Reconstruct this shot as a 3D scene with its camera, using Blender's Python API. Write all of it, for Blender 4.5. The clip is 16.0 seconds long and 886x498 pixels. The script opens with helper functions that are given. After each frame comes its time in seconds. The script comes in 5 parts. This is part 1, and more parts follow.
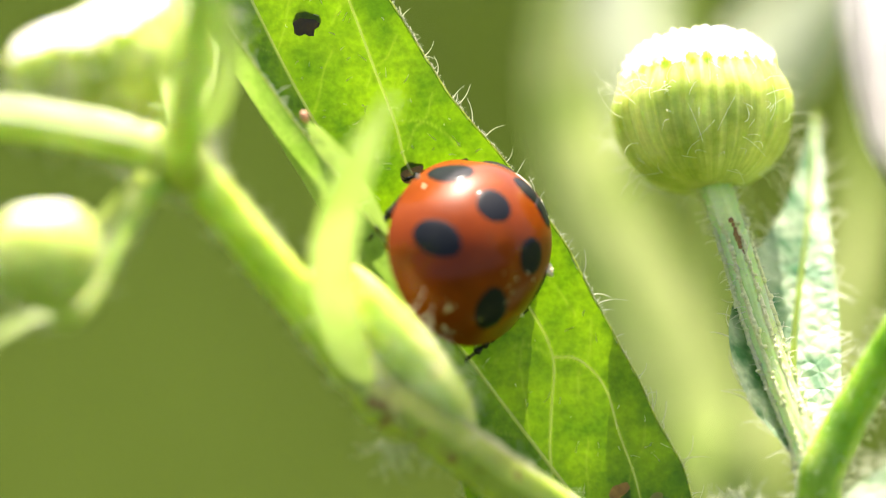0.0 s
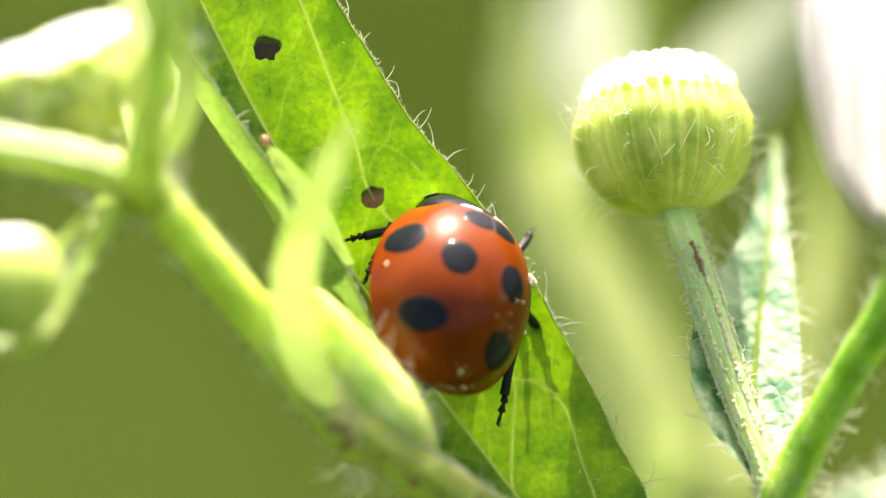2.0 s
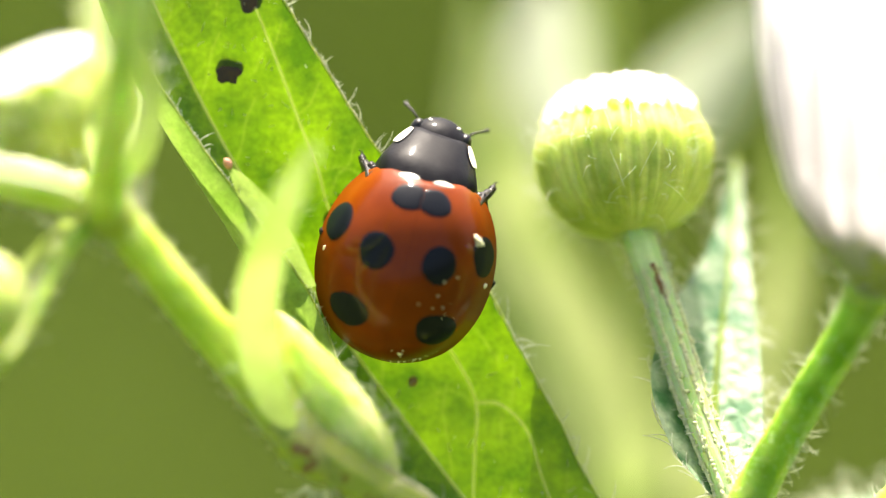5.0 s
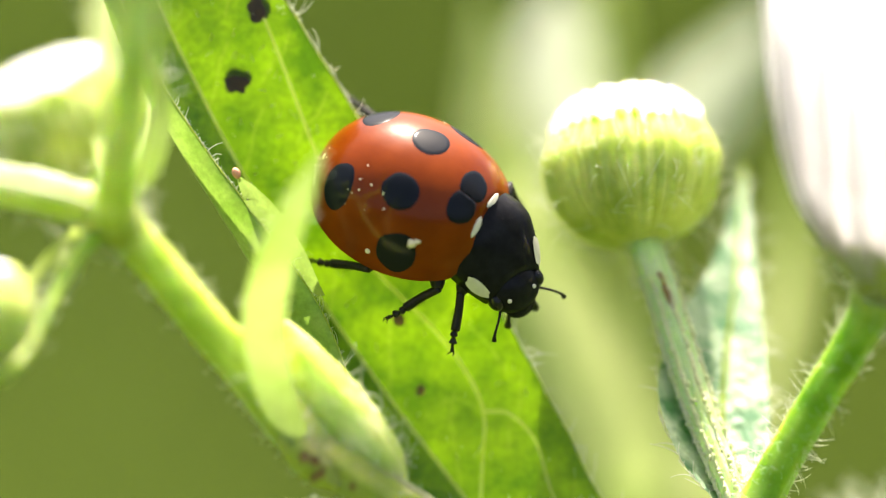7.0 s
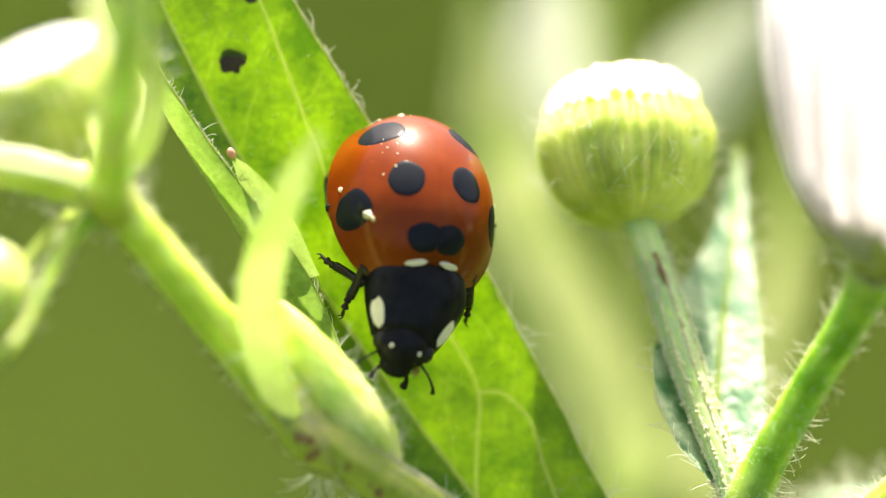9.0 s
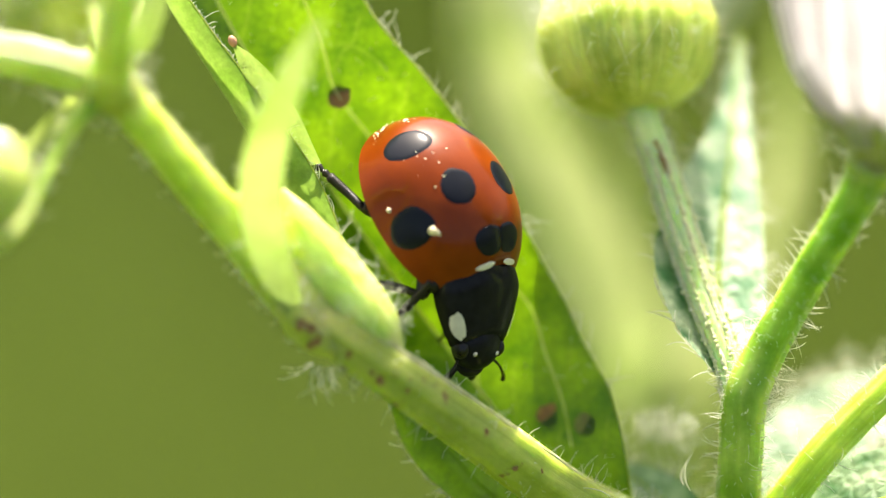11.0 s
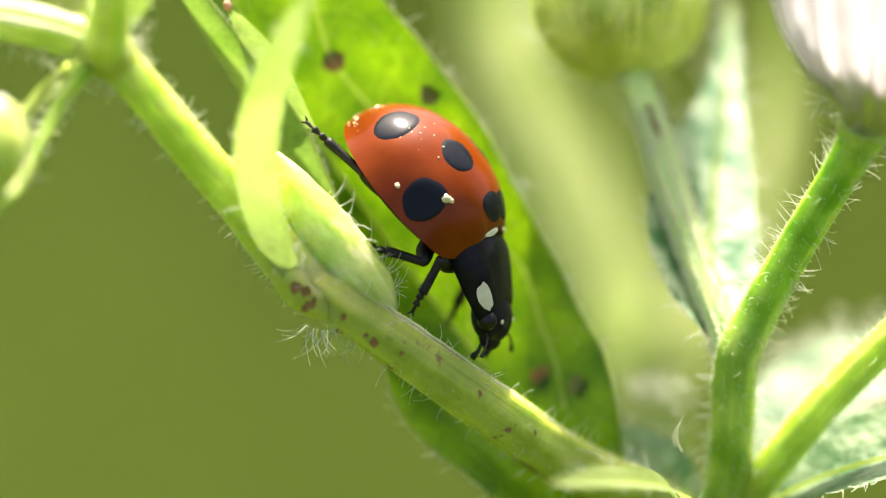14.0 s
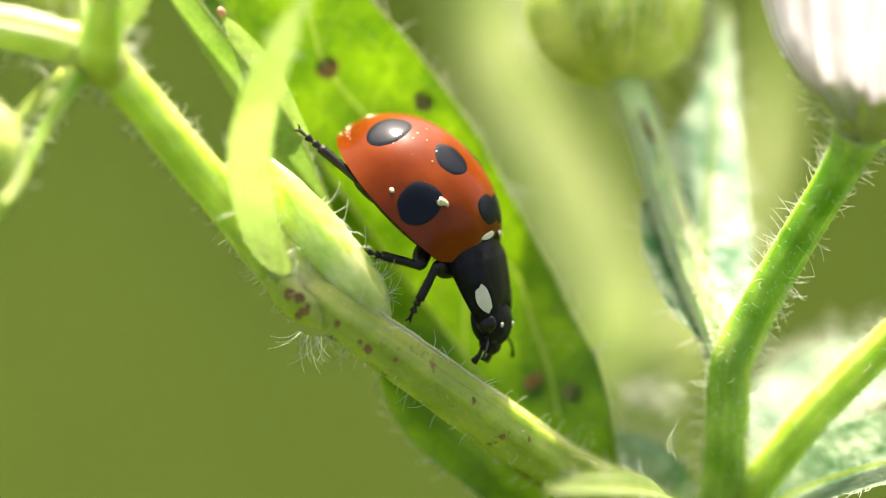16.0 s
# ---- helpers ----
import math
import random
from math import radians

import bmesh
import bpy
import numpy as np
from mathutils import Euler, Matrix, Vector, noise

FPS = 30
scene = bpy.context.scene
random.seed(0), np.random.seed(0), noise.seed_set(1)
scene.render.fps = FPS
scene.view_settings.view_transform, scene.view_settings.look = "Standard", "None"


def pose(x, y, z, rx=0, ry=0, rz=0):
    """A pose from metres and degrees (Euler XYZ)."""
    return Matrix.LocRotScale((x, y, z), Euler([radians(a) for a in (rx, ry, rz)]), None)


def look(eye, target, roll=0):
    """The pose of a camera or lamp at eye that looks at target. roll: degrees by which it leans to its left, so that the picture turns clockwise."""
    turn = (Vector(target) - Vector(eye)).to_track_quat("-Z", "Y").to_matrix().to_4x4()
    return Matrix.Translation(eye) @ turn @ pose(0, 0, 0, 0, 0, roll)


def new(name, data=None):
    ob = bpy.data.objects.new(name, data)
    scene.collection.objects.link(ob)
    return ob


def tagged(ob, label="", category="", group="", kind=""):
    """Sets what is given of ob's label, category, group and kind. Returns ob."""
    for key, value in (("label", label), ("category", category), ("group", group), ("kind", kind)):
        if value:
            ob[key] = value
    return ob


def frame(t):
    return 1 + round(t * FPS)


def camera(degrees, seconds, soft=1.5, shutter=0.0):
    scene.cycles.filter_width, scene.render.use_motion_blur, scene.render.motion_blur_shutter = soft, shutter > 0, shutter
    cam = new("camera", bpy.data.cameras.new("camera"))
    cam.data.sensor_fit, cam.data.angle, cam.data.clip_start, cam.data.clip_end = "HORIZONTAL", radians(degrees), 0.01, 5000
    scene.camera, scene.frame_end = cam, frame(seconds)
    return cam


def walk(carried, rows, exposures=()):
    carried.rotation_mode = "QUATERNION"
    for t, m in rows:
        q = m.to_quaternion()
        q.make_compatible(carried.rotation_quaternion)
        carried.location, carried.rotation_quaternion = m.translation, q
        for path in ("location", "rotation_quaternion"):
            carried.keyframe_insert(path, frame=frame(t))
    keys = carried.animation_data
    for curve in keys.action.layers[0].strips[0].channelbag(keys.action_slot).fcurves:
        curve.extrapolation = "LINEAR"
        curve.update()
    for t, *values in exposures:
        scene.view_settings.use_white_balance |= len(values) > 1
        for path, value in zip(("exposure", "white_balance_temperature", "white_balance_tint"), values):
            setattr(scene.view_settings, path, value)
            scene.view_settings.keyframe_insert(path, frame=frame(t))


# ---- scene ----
# The plan is in millimetres on a sheet that faces the camera: x to the right, y up, z towards the camera.
PITCH, HEIGHT, REACH = 20.0, 0.50, 235.0
_s, _c = math.sin(radians(PITCH)), math.cos(radians(PITCH))
SHEET = Matrix(((1, 0, 0, 0), (0, _s, -_c, 0), (0, _c, _s, HEIGHT), (0, 0, 0, 1)))


def world(v):
    """A point of the plan in the world."""
    return SHEET @ (Vector(v) * 0.001)


def V(x, y, z):
    return Vector((x, y, z))


# ---- camera ----
cam = camera(6.0, 16.0, soft=1.2)
cam.data.dof.use_dof = True
cam.data.dof.focus_distance = (REACH - 1.3) * 0.001
cam.data.dof.aperture_fstop = 20
# seconds, the point of the plan in the middle of the view, how far the eye is drawn back
AIM = [
    (0, 0.000, 0.000, -0.60),
    (0.5, 0.157, 0.063, -0.55),
    (1, 0.816, -0.047, -0.50),
    (1.5, 1.020, 0.816, -0.45),
    (2, 1.083, 0.659, -0.40),
    (2.5, 0.534, 0.345, -0.20),
    (3, 1.005, -0.126, 0.00),
    (3.5, 2.528, 0.016, 0.01),
    (4, 1.884, 1.130, 0.01),
    (4.2, 2.292, 1.225, 0.02),
    (6.3, 1.837, 1.884, 1.10),
    (6.5, 1.837, 2.057, 1.10),
    (7, 1.931, 1.539, 1.10),
    (7.5, 2.261, 1.664, 1.10),
    (8, 0.863, 1.633, 1.10),
    (8.2, 1.397, 1.476, 1.10),
    (10.3, 2.276, 0.047, 0.80),
    (10.5, 2.041, -0.345, 0.85),
    (11, 2.025, -2.151, 1.30),
    (11.5, 2.182, -2.685, 2.10),
    (12, 2.465, -2.669, 2.80),
    (12.5, 2.889, -2.810, 2.80),
    (13, 3.344, -3.580, 2.80),
    (13.5, 2.716, -3.548, 2.80),
    (14, 2.198, -3.187, 2.80),
    (14.5, 2.842, -2.889, 2.80),
    (15, 2.826, -2.920, 2.80),
    (15.5, 2.999, -3.360, 2.80),
    (16, 2.371, -2.999, 2.80),
]
PATH = [(t, look(world((0, 0, REACH + back)), world((x, y, 0)))) for t, x, y, back in AIM]
walk(cam, PATH, exposures=[(0.0, 1.82, 6800, 10), (16.0, 1.82, 6800, 10)])

# ---- sky and sun ----
to_sun = SHEET.to_3x3() @ Vector((0.02, 0.95, -0.18)).normalized()
sun_up = math.asin(to_sun.z)
sky_world = bpy.data.worlds.new("sky")
scene.world = sky_world
sky_world.use_nodes = True
_nt = sky_world.node_tree
_sky = _nt.nodes.new("ShaderNodeTexSky")
_sky.sky_type, _sky.sun_disc = "NISHITA", False
_sky.air_density, _sky.dust_density, _sky.ozone_density = 0.8, 7.0, 0.3
_sky.sun_elevation, _sky.sun_rotation = sun_up, math.atan2(to_sun.x, to_sun.y)
_nt.nodes["Background"].inputs["Strength"].default_value = 0.1
_nt.links.new(_sky.outputs[0], _nt.nodes["Background"].inputs["Color"])
_lamp = bpy.data.lights.new("sun", "SUN")
_lamp.energy, _lamp.angle, _lamp.color = 5.0, radians(0.55), (1.0, 0.95, 0.86)
sun = new("sun", _lamp)
sun.matrix_world = look(to_sun * 5.0, (0, 0, 0))


# ---- materials ----
def material(name):
    m = bpy.data.materials.new(name)
    m.use_nodes = True
    nt = m.node_tree
    nt.nodes.clear()
    out = nt.nodes.new("ShaderNodeOutputMaterial")
    return m, nt, out


def node(nt, kind, **inputs):
    n = nt.nodes.new(kind)
    for k, v in inputs.items():
        n.inputs[k.replace("_", " ")].default_value = v
    return n


def ramp(nt, fac, stops):
    r = nt.nodes.new("ShaderNodeValToRGB")
    while len(r.color_ramp.elements) < len(stops):
        r.color_ramp.elements.new(0.5)
    for e, (p, c) in zip(r.color_ramp.elements, stops):
        e.position, e.color = p, (*c, 1)
    nt.links.new(fac, r.inputs[0])
    return r.outputs[0]


def mixed(nt, fac, a, b, how="MIX"):
    m = nt.nodes.new("ShaderNodeMix")
    m.data_type, m.blend_type = "RGBA", how
    for sock, v in ((m.inputs[0], fac), (m.inputs[6], a), (m.inputs[7], b)):
        if isinstance(v, (int, float)):
            sock.default_value = v
        elif isinstance(v, tuple):
            sock.default_value = (*v, 1)
        else:
            nt.links.new(v, sock)
    return m.outputs[2]


def noise_of(nt, scale, detail=4.0, rough=0.55, stretch=None):
    co = nt.nodes.new("ShaderNodeTexCoord")
    n = node(nt, "ShaderNodeTexNoise", Scale=scale, Detail=detail, Roughness=rough)
    if stretch:
        mp = nt.nodes.new("ShaderNodeMapping")
        mp.inputs["Scale"].default_value = stretch
        nt.links.new(co.outputs["Object"], mp.inputs[0])
        nt.links.new(mp.outputs[0], n.inputs["Vector"])
    else:
        nt.links.new(co.outputs["Object"], n.inputs["Vector"])
    return n.outputs["Fac"]


def plant_skin(name, dark, light, through_dark, through_light, share, rough=0.45, scale=900.0, fine=9000.0, relief=0.12, cells=0.0, blotch=None, spec=0.5, sss=0.0, streak=0.0, painted=False):
    """Living plant tissue: a glossy skin over a body that lets the light through."""
    m, nt, out = material(name)
    big, small = noise_of(nt, scale), noise_of(nt, fine, 3)
    col = ramp(nt, big, [(0.38, dark), (0.62, light)])
    thr = ramp(nt, big, [(0.38, through_dark), (0.62, through_light)])
    low = 0.88 if streak else 0.76
    fine_tone = ramp(nt, small, [(0.3, (low, low, low)), (0.7, (1.0, 1.0, 1.0))])
    col = mixed(nt, 1.0, col, fine_tone, "MULTIPLY")
    thr = mixed(nt, 1.0, thr, fine_tone, "MULTIPLY")
    height = small
    if streak:
        co = nt.nodes.new("ShaderNodeTexCoord")
        mp = nt.nodes.new("ShaderNodeMapping")
        mp.inputs["Scale"].default_value = (streak, 0.07, 1)
        sn = node(nt, "ShaderNodeTexNoise", Scale=1.0, Detail=5.0, Roughness=0.6)
        nt.links.new(co.outputs["UV"], mp.inputs[0])
        nt.links.new(mp.outputs[0], sn.inputs["Vector"])
        line_tone = ramp(nt, sn.outputs["Fac"], [(0.34, (0.80, 0.88, 0.72)), (0.5, (1.0, 1.0, 0.96)), (0.64, (1.16, 1.12, 1.3))])
        col = mixed(nt, 1.0, col, line_tone, "MULTIPLY")
        height = sn.outputs["Fac"]
    if painted:
        at = nt.nodes.new("ShaderNodeAttribute")
        at.attribute_name = "vein"
        col = mixed(nt, at.outputs["Fac"], col, (0.34, 0.42, 0.10))
        thr = mixed(nt, at.outputs["Fac"], thr, (0.62, 0.76, 0.08))
    if cells:
        co = nt.nodes.new("ShaderNodeTexCoord")
        vo = node(nt, "ShaderNodeTexVoronoi", Scale=cells)
        vo.feature = "DISTANCE_TO_EDGE"
        nt.links.new(co.outputs["Object"], vo.inputs["Vector"])
        net = ramp(nt, vo.outputs["Distance"], [(0.0, (1.07, 1.05, 1.0)), (0.10, (0.98, 0.99, 0.98))])
        col = mixed(nt, 1.0, col, net, "MULTIPLY")
        thr = mixed(nt, 1.0, thr, net, "MULTIPLY")
        height = vo.outputs["Distance"]
    if blotch:
        spots = ramp(nt, noise_of(nt, blotch[0], 5, 0.65), [(blotch[1], (0, 0, 0)), (blotch[1] + 0.05, (1, 1, 1))])
        col = mixed(nt, spots, col, blotch[2])
        thr = mixed(nt, spots, thr, blotch[2])
    bump = node(nt, "ShaderNodeBump", Strength=relief, Distance=0.0001)
    nt.links.new(height, bump.inputs["Height"])
    p = node(nt, "ShaderNodeBsdfPrincipled", Roughness=rough)
    p.inputs["Specular IOR Level"].default_value = spec
    nt.links.new(col, p.inputs["Base Color"])
    nt.links.new(bump.outputs[0], p.inputs["Normal"])
    if sss:
        p.inputs["Subsurface Weight"].default_value = 1.0
        p.inputs["Subsurface Radius"].default_value = (0.8, 1.0, 0.25)
        p.inputs["Subsurface Scale"].default_value = sss
    tr = nt.nodes.new("ShaderNodeBsdfTranslucent")
    nt.links.new(thr, tr.inputs["Color"])
    nt.links.new(bump.outputs[0], tr.inputs["Normal"])
    mx = nt.nodes.new("ShaderNodeMixShader")
    mx.inputs[0].default_value = share
    nt.links.new(p.outputs[0], mx.inputs[1])
    nt.links.new(tr.outputs[0], mx.inputs[2])
    nt.links.new(mx.outputs[0], out.inputs[0])
    return m


def clear_skin(name, dark, light):
    """Watery vein tissue, through which the glowing leaf shows."""
    m, nt, out = material(name)
    col = ramp(nt, noise_of(nt, 1500.0), [(0.3, dark), (0.7, light)])
    a, b, c = nt.nodes.new("ShaderNodeBsdfTransparent"), nt.nodes.new("ShaderNodeBsdfTranslucent"), node(nt, "ShaderNodeBsdfPrincipled", Roughness=0.35)
    nt.links.new(col, b.inputs["Color"])
    nt.links.new(col, c.inputs["Base Color"])
    m1, m2 = nt.nodes.new("ShaderNodeMixShader"), nt.nodes.new("ShaderNodeMixShader")
    m1.inputs[0].default_value, m2.inputs[0].default_value = 0.5, 0.5
    nt.links.new(b.outputs[0], m1.inputs[1])
    nt.links.new(c.outputs[0], m1.inputs[2])
    nt.links.new(a.outputs[0], m2.inputs[1])
    nt.links.new(m1.outputs[0], m2.inputs[2])
    nt.links.new(m2.outputs[0], out.inputs[0])
    return m


def plain(name, dark, light, rough, scale, coat=0.0, relief=0.0, metal=0.0, spec=0.5, coat_rough=0.06):
    m, nt, out = material(name)
    n = noise_of(nt, scale, 5)
    p = node(nt, "ShaderNodeBsdfPrincipled", Metallic=metal)
    p.inputs["Coat Weight"].default_value = coat
    p.inputs["Coat Roughness"].default_value = coat_rough
    p.inputs["Specular IOR Level"].default_value = spec
    nt.links.new(ramp(nt, n, [(0.3, dark), (0.7, light)]), p.inputs["Base Color"])
    nt.links.new(ramp(nt, n, [(0.3, (rough * 0.8,) * 3), (0.7, (min(1, rough * 1.2),) * 3)]), p.inputs["Roughness"])
    if relief:
        bump = node(nt, "ShaderNodeBump", Strength=relief, Distance=0.00005)
        nt.links.new(noise_of(nt, scale * 4, 3), bump.inputs["Height"])
        nt.links.new(bump.outputs[0], p.inputs["Normal"])
    nt.links.new(p.outputs[0], out.inputs[0])
    return m


LEAF = plant_skin("leaf_skin", (0.06, 0.13, 0.01), (0.13, 0.22, 0.02), (0.095, 0.23, 0.002), (0.245, 0.45, 0.004), 0.6, 0.42, 650.0, 5200.0, 0.08, 5200.0, painted=True)
UNDERSIDE = plant_skin("leaf_underside", (0.22, 0.37, 0.08), (0.34, 0.48, 0.14), (0.22, 0.38, 0.04), (0.33, 0.49, 0.08), 0.5, 0.5, 700.0, 6000.0, 0.2)
VEIN = plant_skin("leaf_vein", (0.3, 0.4, 0.08), (0.38, 0.48, 0.12), (0.75, 0.85, 0.2), (0.8, 0.9, 0.25), 0.7, 0.4)
CLEAR_VEIN = clear_skin("clear_vein", (0.75, 0.8, 0.35), (0.9, 0.95, 0.5))
CLASP_BLADE = plant_skin("strap_skin", (0.48, 0.58, 0.18), (0.62, 0.70, 0.30), (0.5, 0.64, 0.12), (0.62, 0.74, 0.2), 0.5, 0.45, 700.0, 6000.0, 0.3)
# both downy skins: the whitish patches are sun glare mixed into the colour
PALE_GLARE_LEAF = plant_skin("downy_leaf_glare_skin", (0.07, 0.21, 0.09), (0.54, 0.64, 0.44), (0.14, 0.35, 0.08), (0.30, 0.50, 0.15), 0.25, 0.5, 1000.0, 5200.0, 0.9, 2600.0)
DOWNY_GLARE = plant_skin("broad_downy_leaf_glare_skin", (0.04, 0.13, 0.03), (0.36, 0.47, 0.27), (0.10, 0.28, 0.05), (0.28, 0.48, 0.12), 0.3, 0.5, 900.0, 5200.0, 0.9, 2600.0)
YOUNG = plant_skin("young_leaf_skin", (0.26, 0.34, 0.09), (0.34, 0.42, 0.14), (0.28, 0.42, 0.07), (0.37, 0.51, 0.12), 0.48, 0.45, 500.0, 5000.0, 0.2, 3000.0)
CLASP = plant_skin("bract_leaf_skin", (0.52, 0.64, 0.15), (0.71, 0.78, 0.32), (0.5, 0.66, 0.1), (0.6, 0.76, 0.2), 0.05, 0.45, 900.0, 6000.0, 0.5, sss=0.0022, streak=9.0)
STEM = plant_skin("stem_skin", (0.42, 0.50, 0.07), (0.60, 0.66, 0.17), (0.5, 0.66, 0.05), (0.62, 0.76, 0.08), 0.06, 0.42, 700.0, 7000.0, 0.9, 0.0, (1100.0, 0.66, (0.36, 0.25, 0.07)), sss=0.0017, streak=16.0)
GREEN_STEM = plant_skin("green_stem_skin", (0.22, 0.39, 0.03), (0.47, 0.61, 0.12), (0.3, 0.55, 0.03), (0.45, 0.65, 0.05), 0.08, 0.45, 700.0, 7000.0, 0.6, sss=0.0014, streak=9.0)
STALK = plant_skin("stalk_skin", (0.57, 0.80, 0.33), (0.74, 0.90, 0.45), (0.3, 0.5, 0.15), (0.45, 0.6, 0.2), 0.1, 0.5, 900.0, 7000.0, 0.3, 0.0, sss=0.0013, streak=14.0)
# darker than STEM: shade put into the colour, besides browner, marked skin
LOWER_STEM = plant_skin("weathered_shaded_stem_skin", (0.29, 0.38, 0.045), (0.50, 0.57, 0.10), (0.3, 0.42, 0.04), (0.42, 0.52, 0.07), 0.06, 0.5, 700.0, 7000.0, 1.0, 0.0, (800.0, 0.60, (0.20, 0.12, 0.04)), sss=0.0011, streak=9.0)
RIDGE = plant_skin("ridge_skin", (0.82, 0.88, 0.50), (0.90, 0.92, 0.64), (0.7, 0.8, 0.3), (0.8, 0.86, 0.4), 0.35, 0.5, 1500.0, 8000.0, 0.4)
BRACT = plant_skin("bract_skin", (0.34, 0.42, 0.07), (0.60, 0.65, 0.19), (0.6, 0.7, 0.06), (0.7, 0.78, 0.12), 0.05, 0.45, 900.0, 8000.0, 0.4, sss=0.0026, streak=60.0)
THIN_STEM = plant_skin("thin_stem_skin", (0.46, 0.56, 0.10), (0.64, 0.70, 0.25), (0.5, 0.64, 0.07), (0.6, 0.72, 0.12), 0.1, 0.42, 700.0, 7000.0, 0.6, 0.0, (900.0, 0.74, (0.36, 0.24, 0.06)), sss=0.0014, streak=12.0)
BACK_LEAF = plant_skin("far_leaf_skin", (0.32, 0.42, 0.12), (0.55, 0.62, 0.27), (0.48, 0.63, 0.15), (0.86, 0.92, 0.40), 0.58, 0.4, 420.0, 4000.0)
# whiter copy of BACK_LEAF, with the blurred glow behind the bud in its colour
FAR_PALE_GLOW = plant_skin("far_pale_glow_skin", (0.52, 0.58, 0.40), (0.68, 0.73, 0.58), (0.66, 0.76, 0.44), (0.90, 0.93, 0.76), 0.58, 0.4, 300.0, 4000.0)
GRASS = plant_skin("grass_skin", (0.0435, 0.0745, 0.011), (0.0705, 0.1065, 0.018), (0.07, 0.117, 0.012), (0.108, 0.154, 0.018), 0.35, 0.6, 6.0, 60.0, spec=0.1)
HAIR = plant_skin("hair_skin", (0.76, 0.78, 0.56), (0.85, 0.86, 0.68), (0.9, 0.92, 0.8), (0.96, 0.97, 0.9), 0.55, 0.35, 2000.0, 9000.0, 0.0)
FLORET = plant_skin("floret_skin", (0.93, 0.93, 0.80), (0.96, 0.96, 0.88), (0.94, 0.94, 0.84), (0.97, 0.97, 0.9), 0.15, 0.5, 1500.0, 8000.0, sss=0.003)
PETAL = plant_skin("petal_skin", (0.82, 0.79, 0.80), (0.90, 0.88, 0.89), (0.88, 0.85, 0.86), (0.94, 0.93, 0.94), 0.62, 0.45, 700.0, 6000.0)
DISC = plant_skin("disc_skin", (0.6, 0.45, 0.03), (0.75, 0.6, 0.06), (0.6, 0.5, 0.04), (0.7, 0.6, 0.06), 0.3, 0.5)
FIBRE = plain("bleached_fibre", (0.48, 0.50, 0.20), (0.70, 0.70, 0.42), 0.7, 4000.0, relief=0.5)
ROT = plain("withered_spot", (0.012, 0.008, 0.005), (0.05, 0.03, 0.012), 0.7, 3000.0, relief=0.5)
FADED = plain("faded_blotch", (0.11, 0.11, 0.015), (0.18, 0.2, 0.03), 0.6, 2500.0)
BROWN = plain("brown_scar", (0.13, 0.065, 0.016), (0.32, 0.18, 0.05), 0.7, 3000.0, relief=0.4)
GLAND = plain("pink_gland", (0.5, 0.22, 0.13), (0.62, 0.32, 0.2), 0.4, 3000.0)
SHELL = plain("orange_red_shell", (0.108, 0.0145, 0.0004), (0.205, 0.036, 0.0008), 0.34, 500.0, 0.24, 0.14, coat_rough=0.07, spec=0.08)
SPOT = plain("black_spot", (0.003, 0.0045, 0.008), (0.006, 0.008, 0.013), 0.6, 900.0, 0.30, 0.08, coat_rough=0.15, spec=0.04)
BLACK = plain("black_shell", (0.005, 0.005, 0.007), (0.012, 0.012, 0.014), 0.5, 2500.0, 0.15, 0.15, coat_rough=0.08, spec=0.05)
LEGBLACK = plain("black_leg", (0.006, 0.005, 0.005), (0.016, 0.013, 0.010), 0.45, 4000.0, 0.1, 0.3, spec=0.22)
IVORY = plain("ivory_patch", (0.62, 0.58, 0.46), (0.76, 0.72, 0.6), 0.4, 2500.0, 0.3)
POLLEN = plain("pollen", (0.72, 0.64, 0.36), (0.86, 0.8, 0.56), 0.6, 9000.0, relief=0.6)
EYE = plain("black_eye", (0.004, 0.004, 0.004), (0.008, 0.008, 0.008), 0.3, 4000.0, 0.2, spec=0.25)


def soil_material():
    m, nt, out = material("meadow_soil")
    a, b = noise_of(nt, 3.0, 6), noise_of(nt, 60.0, 5)
    col = ramp(nt, a, [(0.35, (0.0305, 0.051, 0.006)), (0.65, (0.048, 0.0725, 0.009))])
    col = mixed(nt, 0.45, col, ramp(nt, b, [(0.35, (0.027, 0.0445, 0.005)), (0.65, (0.061, 0.085, 0.012))]))
    p = node(nt, "ShaderNodeBsdfPrincipled", Roughness=0.95)
    p.inputs["Specular IOR Level"].default_value = 0.05
    bump = node(nt, "ShaderNodeBump", Strength=0.6, Distance=0.01)
    nt.links.new(b, bump.inputs["Height"])
    nt.links.new(bump.outputs[0], p.inputs["Normal"])
    nt.links.new(col, p.inputs["Base Color"])
    nt.links.new(p.outputs[0], out.inputs[0])
    return m


SOIL = soil_material()


# ---- mesh helpers (all in millimetres of the plan) ----
def finish(name, bm, mat, parent=None, label="", m=None, smooth=True):
    """Links a bmesh as one mesh object, under a thing or a part where one is given."""
    for v in bm.verts:
        v.co *= 0.001
    bmesh.ops.recalc_face_normals(bm, faces=bm.faces)
    me = bpy.data.meshes.new(name)
    bm.to_mesh(me)
    bm.free()
    me.materials.append(mat)
    if smooth:
        me.polygons.foreach_set("use_smooth", [True] * len(me.polygons))
    ob = new(name, me)
    if parent:
        ob.parent = parent
    if m is not None:
        ob.matrix_local = m
    if label:
        tagged(ob, label)
    return ob


part = finish


def shared(name, ob, parent, m):
    """Another piece on the mesh of ob."""
    o = new(name, ob.data)
    o.parent = parent
    o.matrix_local = m
    return o


def mm(m):
    """A matrix in millimetres as one in metres."""
    m = m.copy()
    m.translation = m.translation * 0.001
    return m


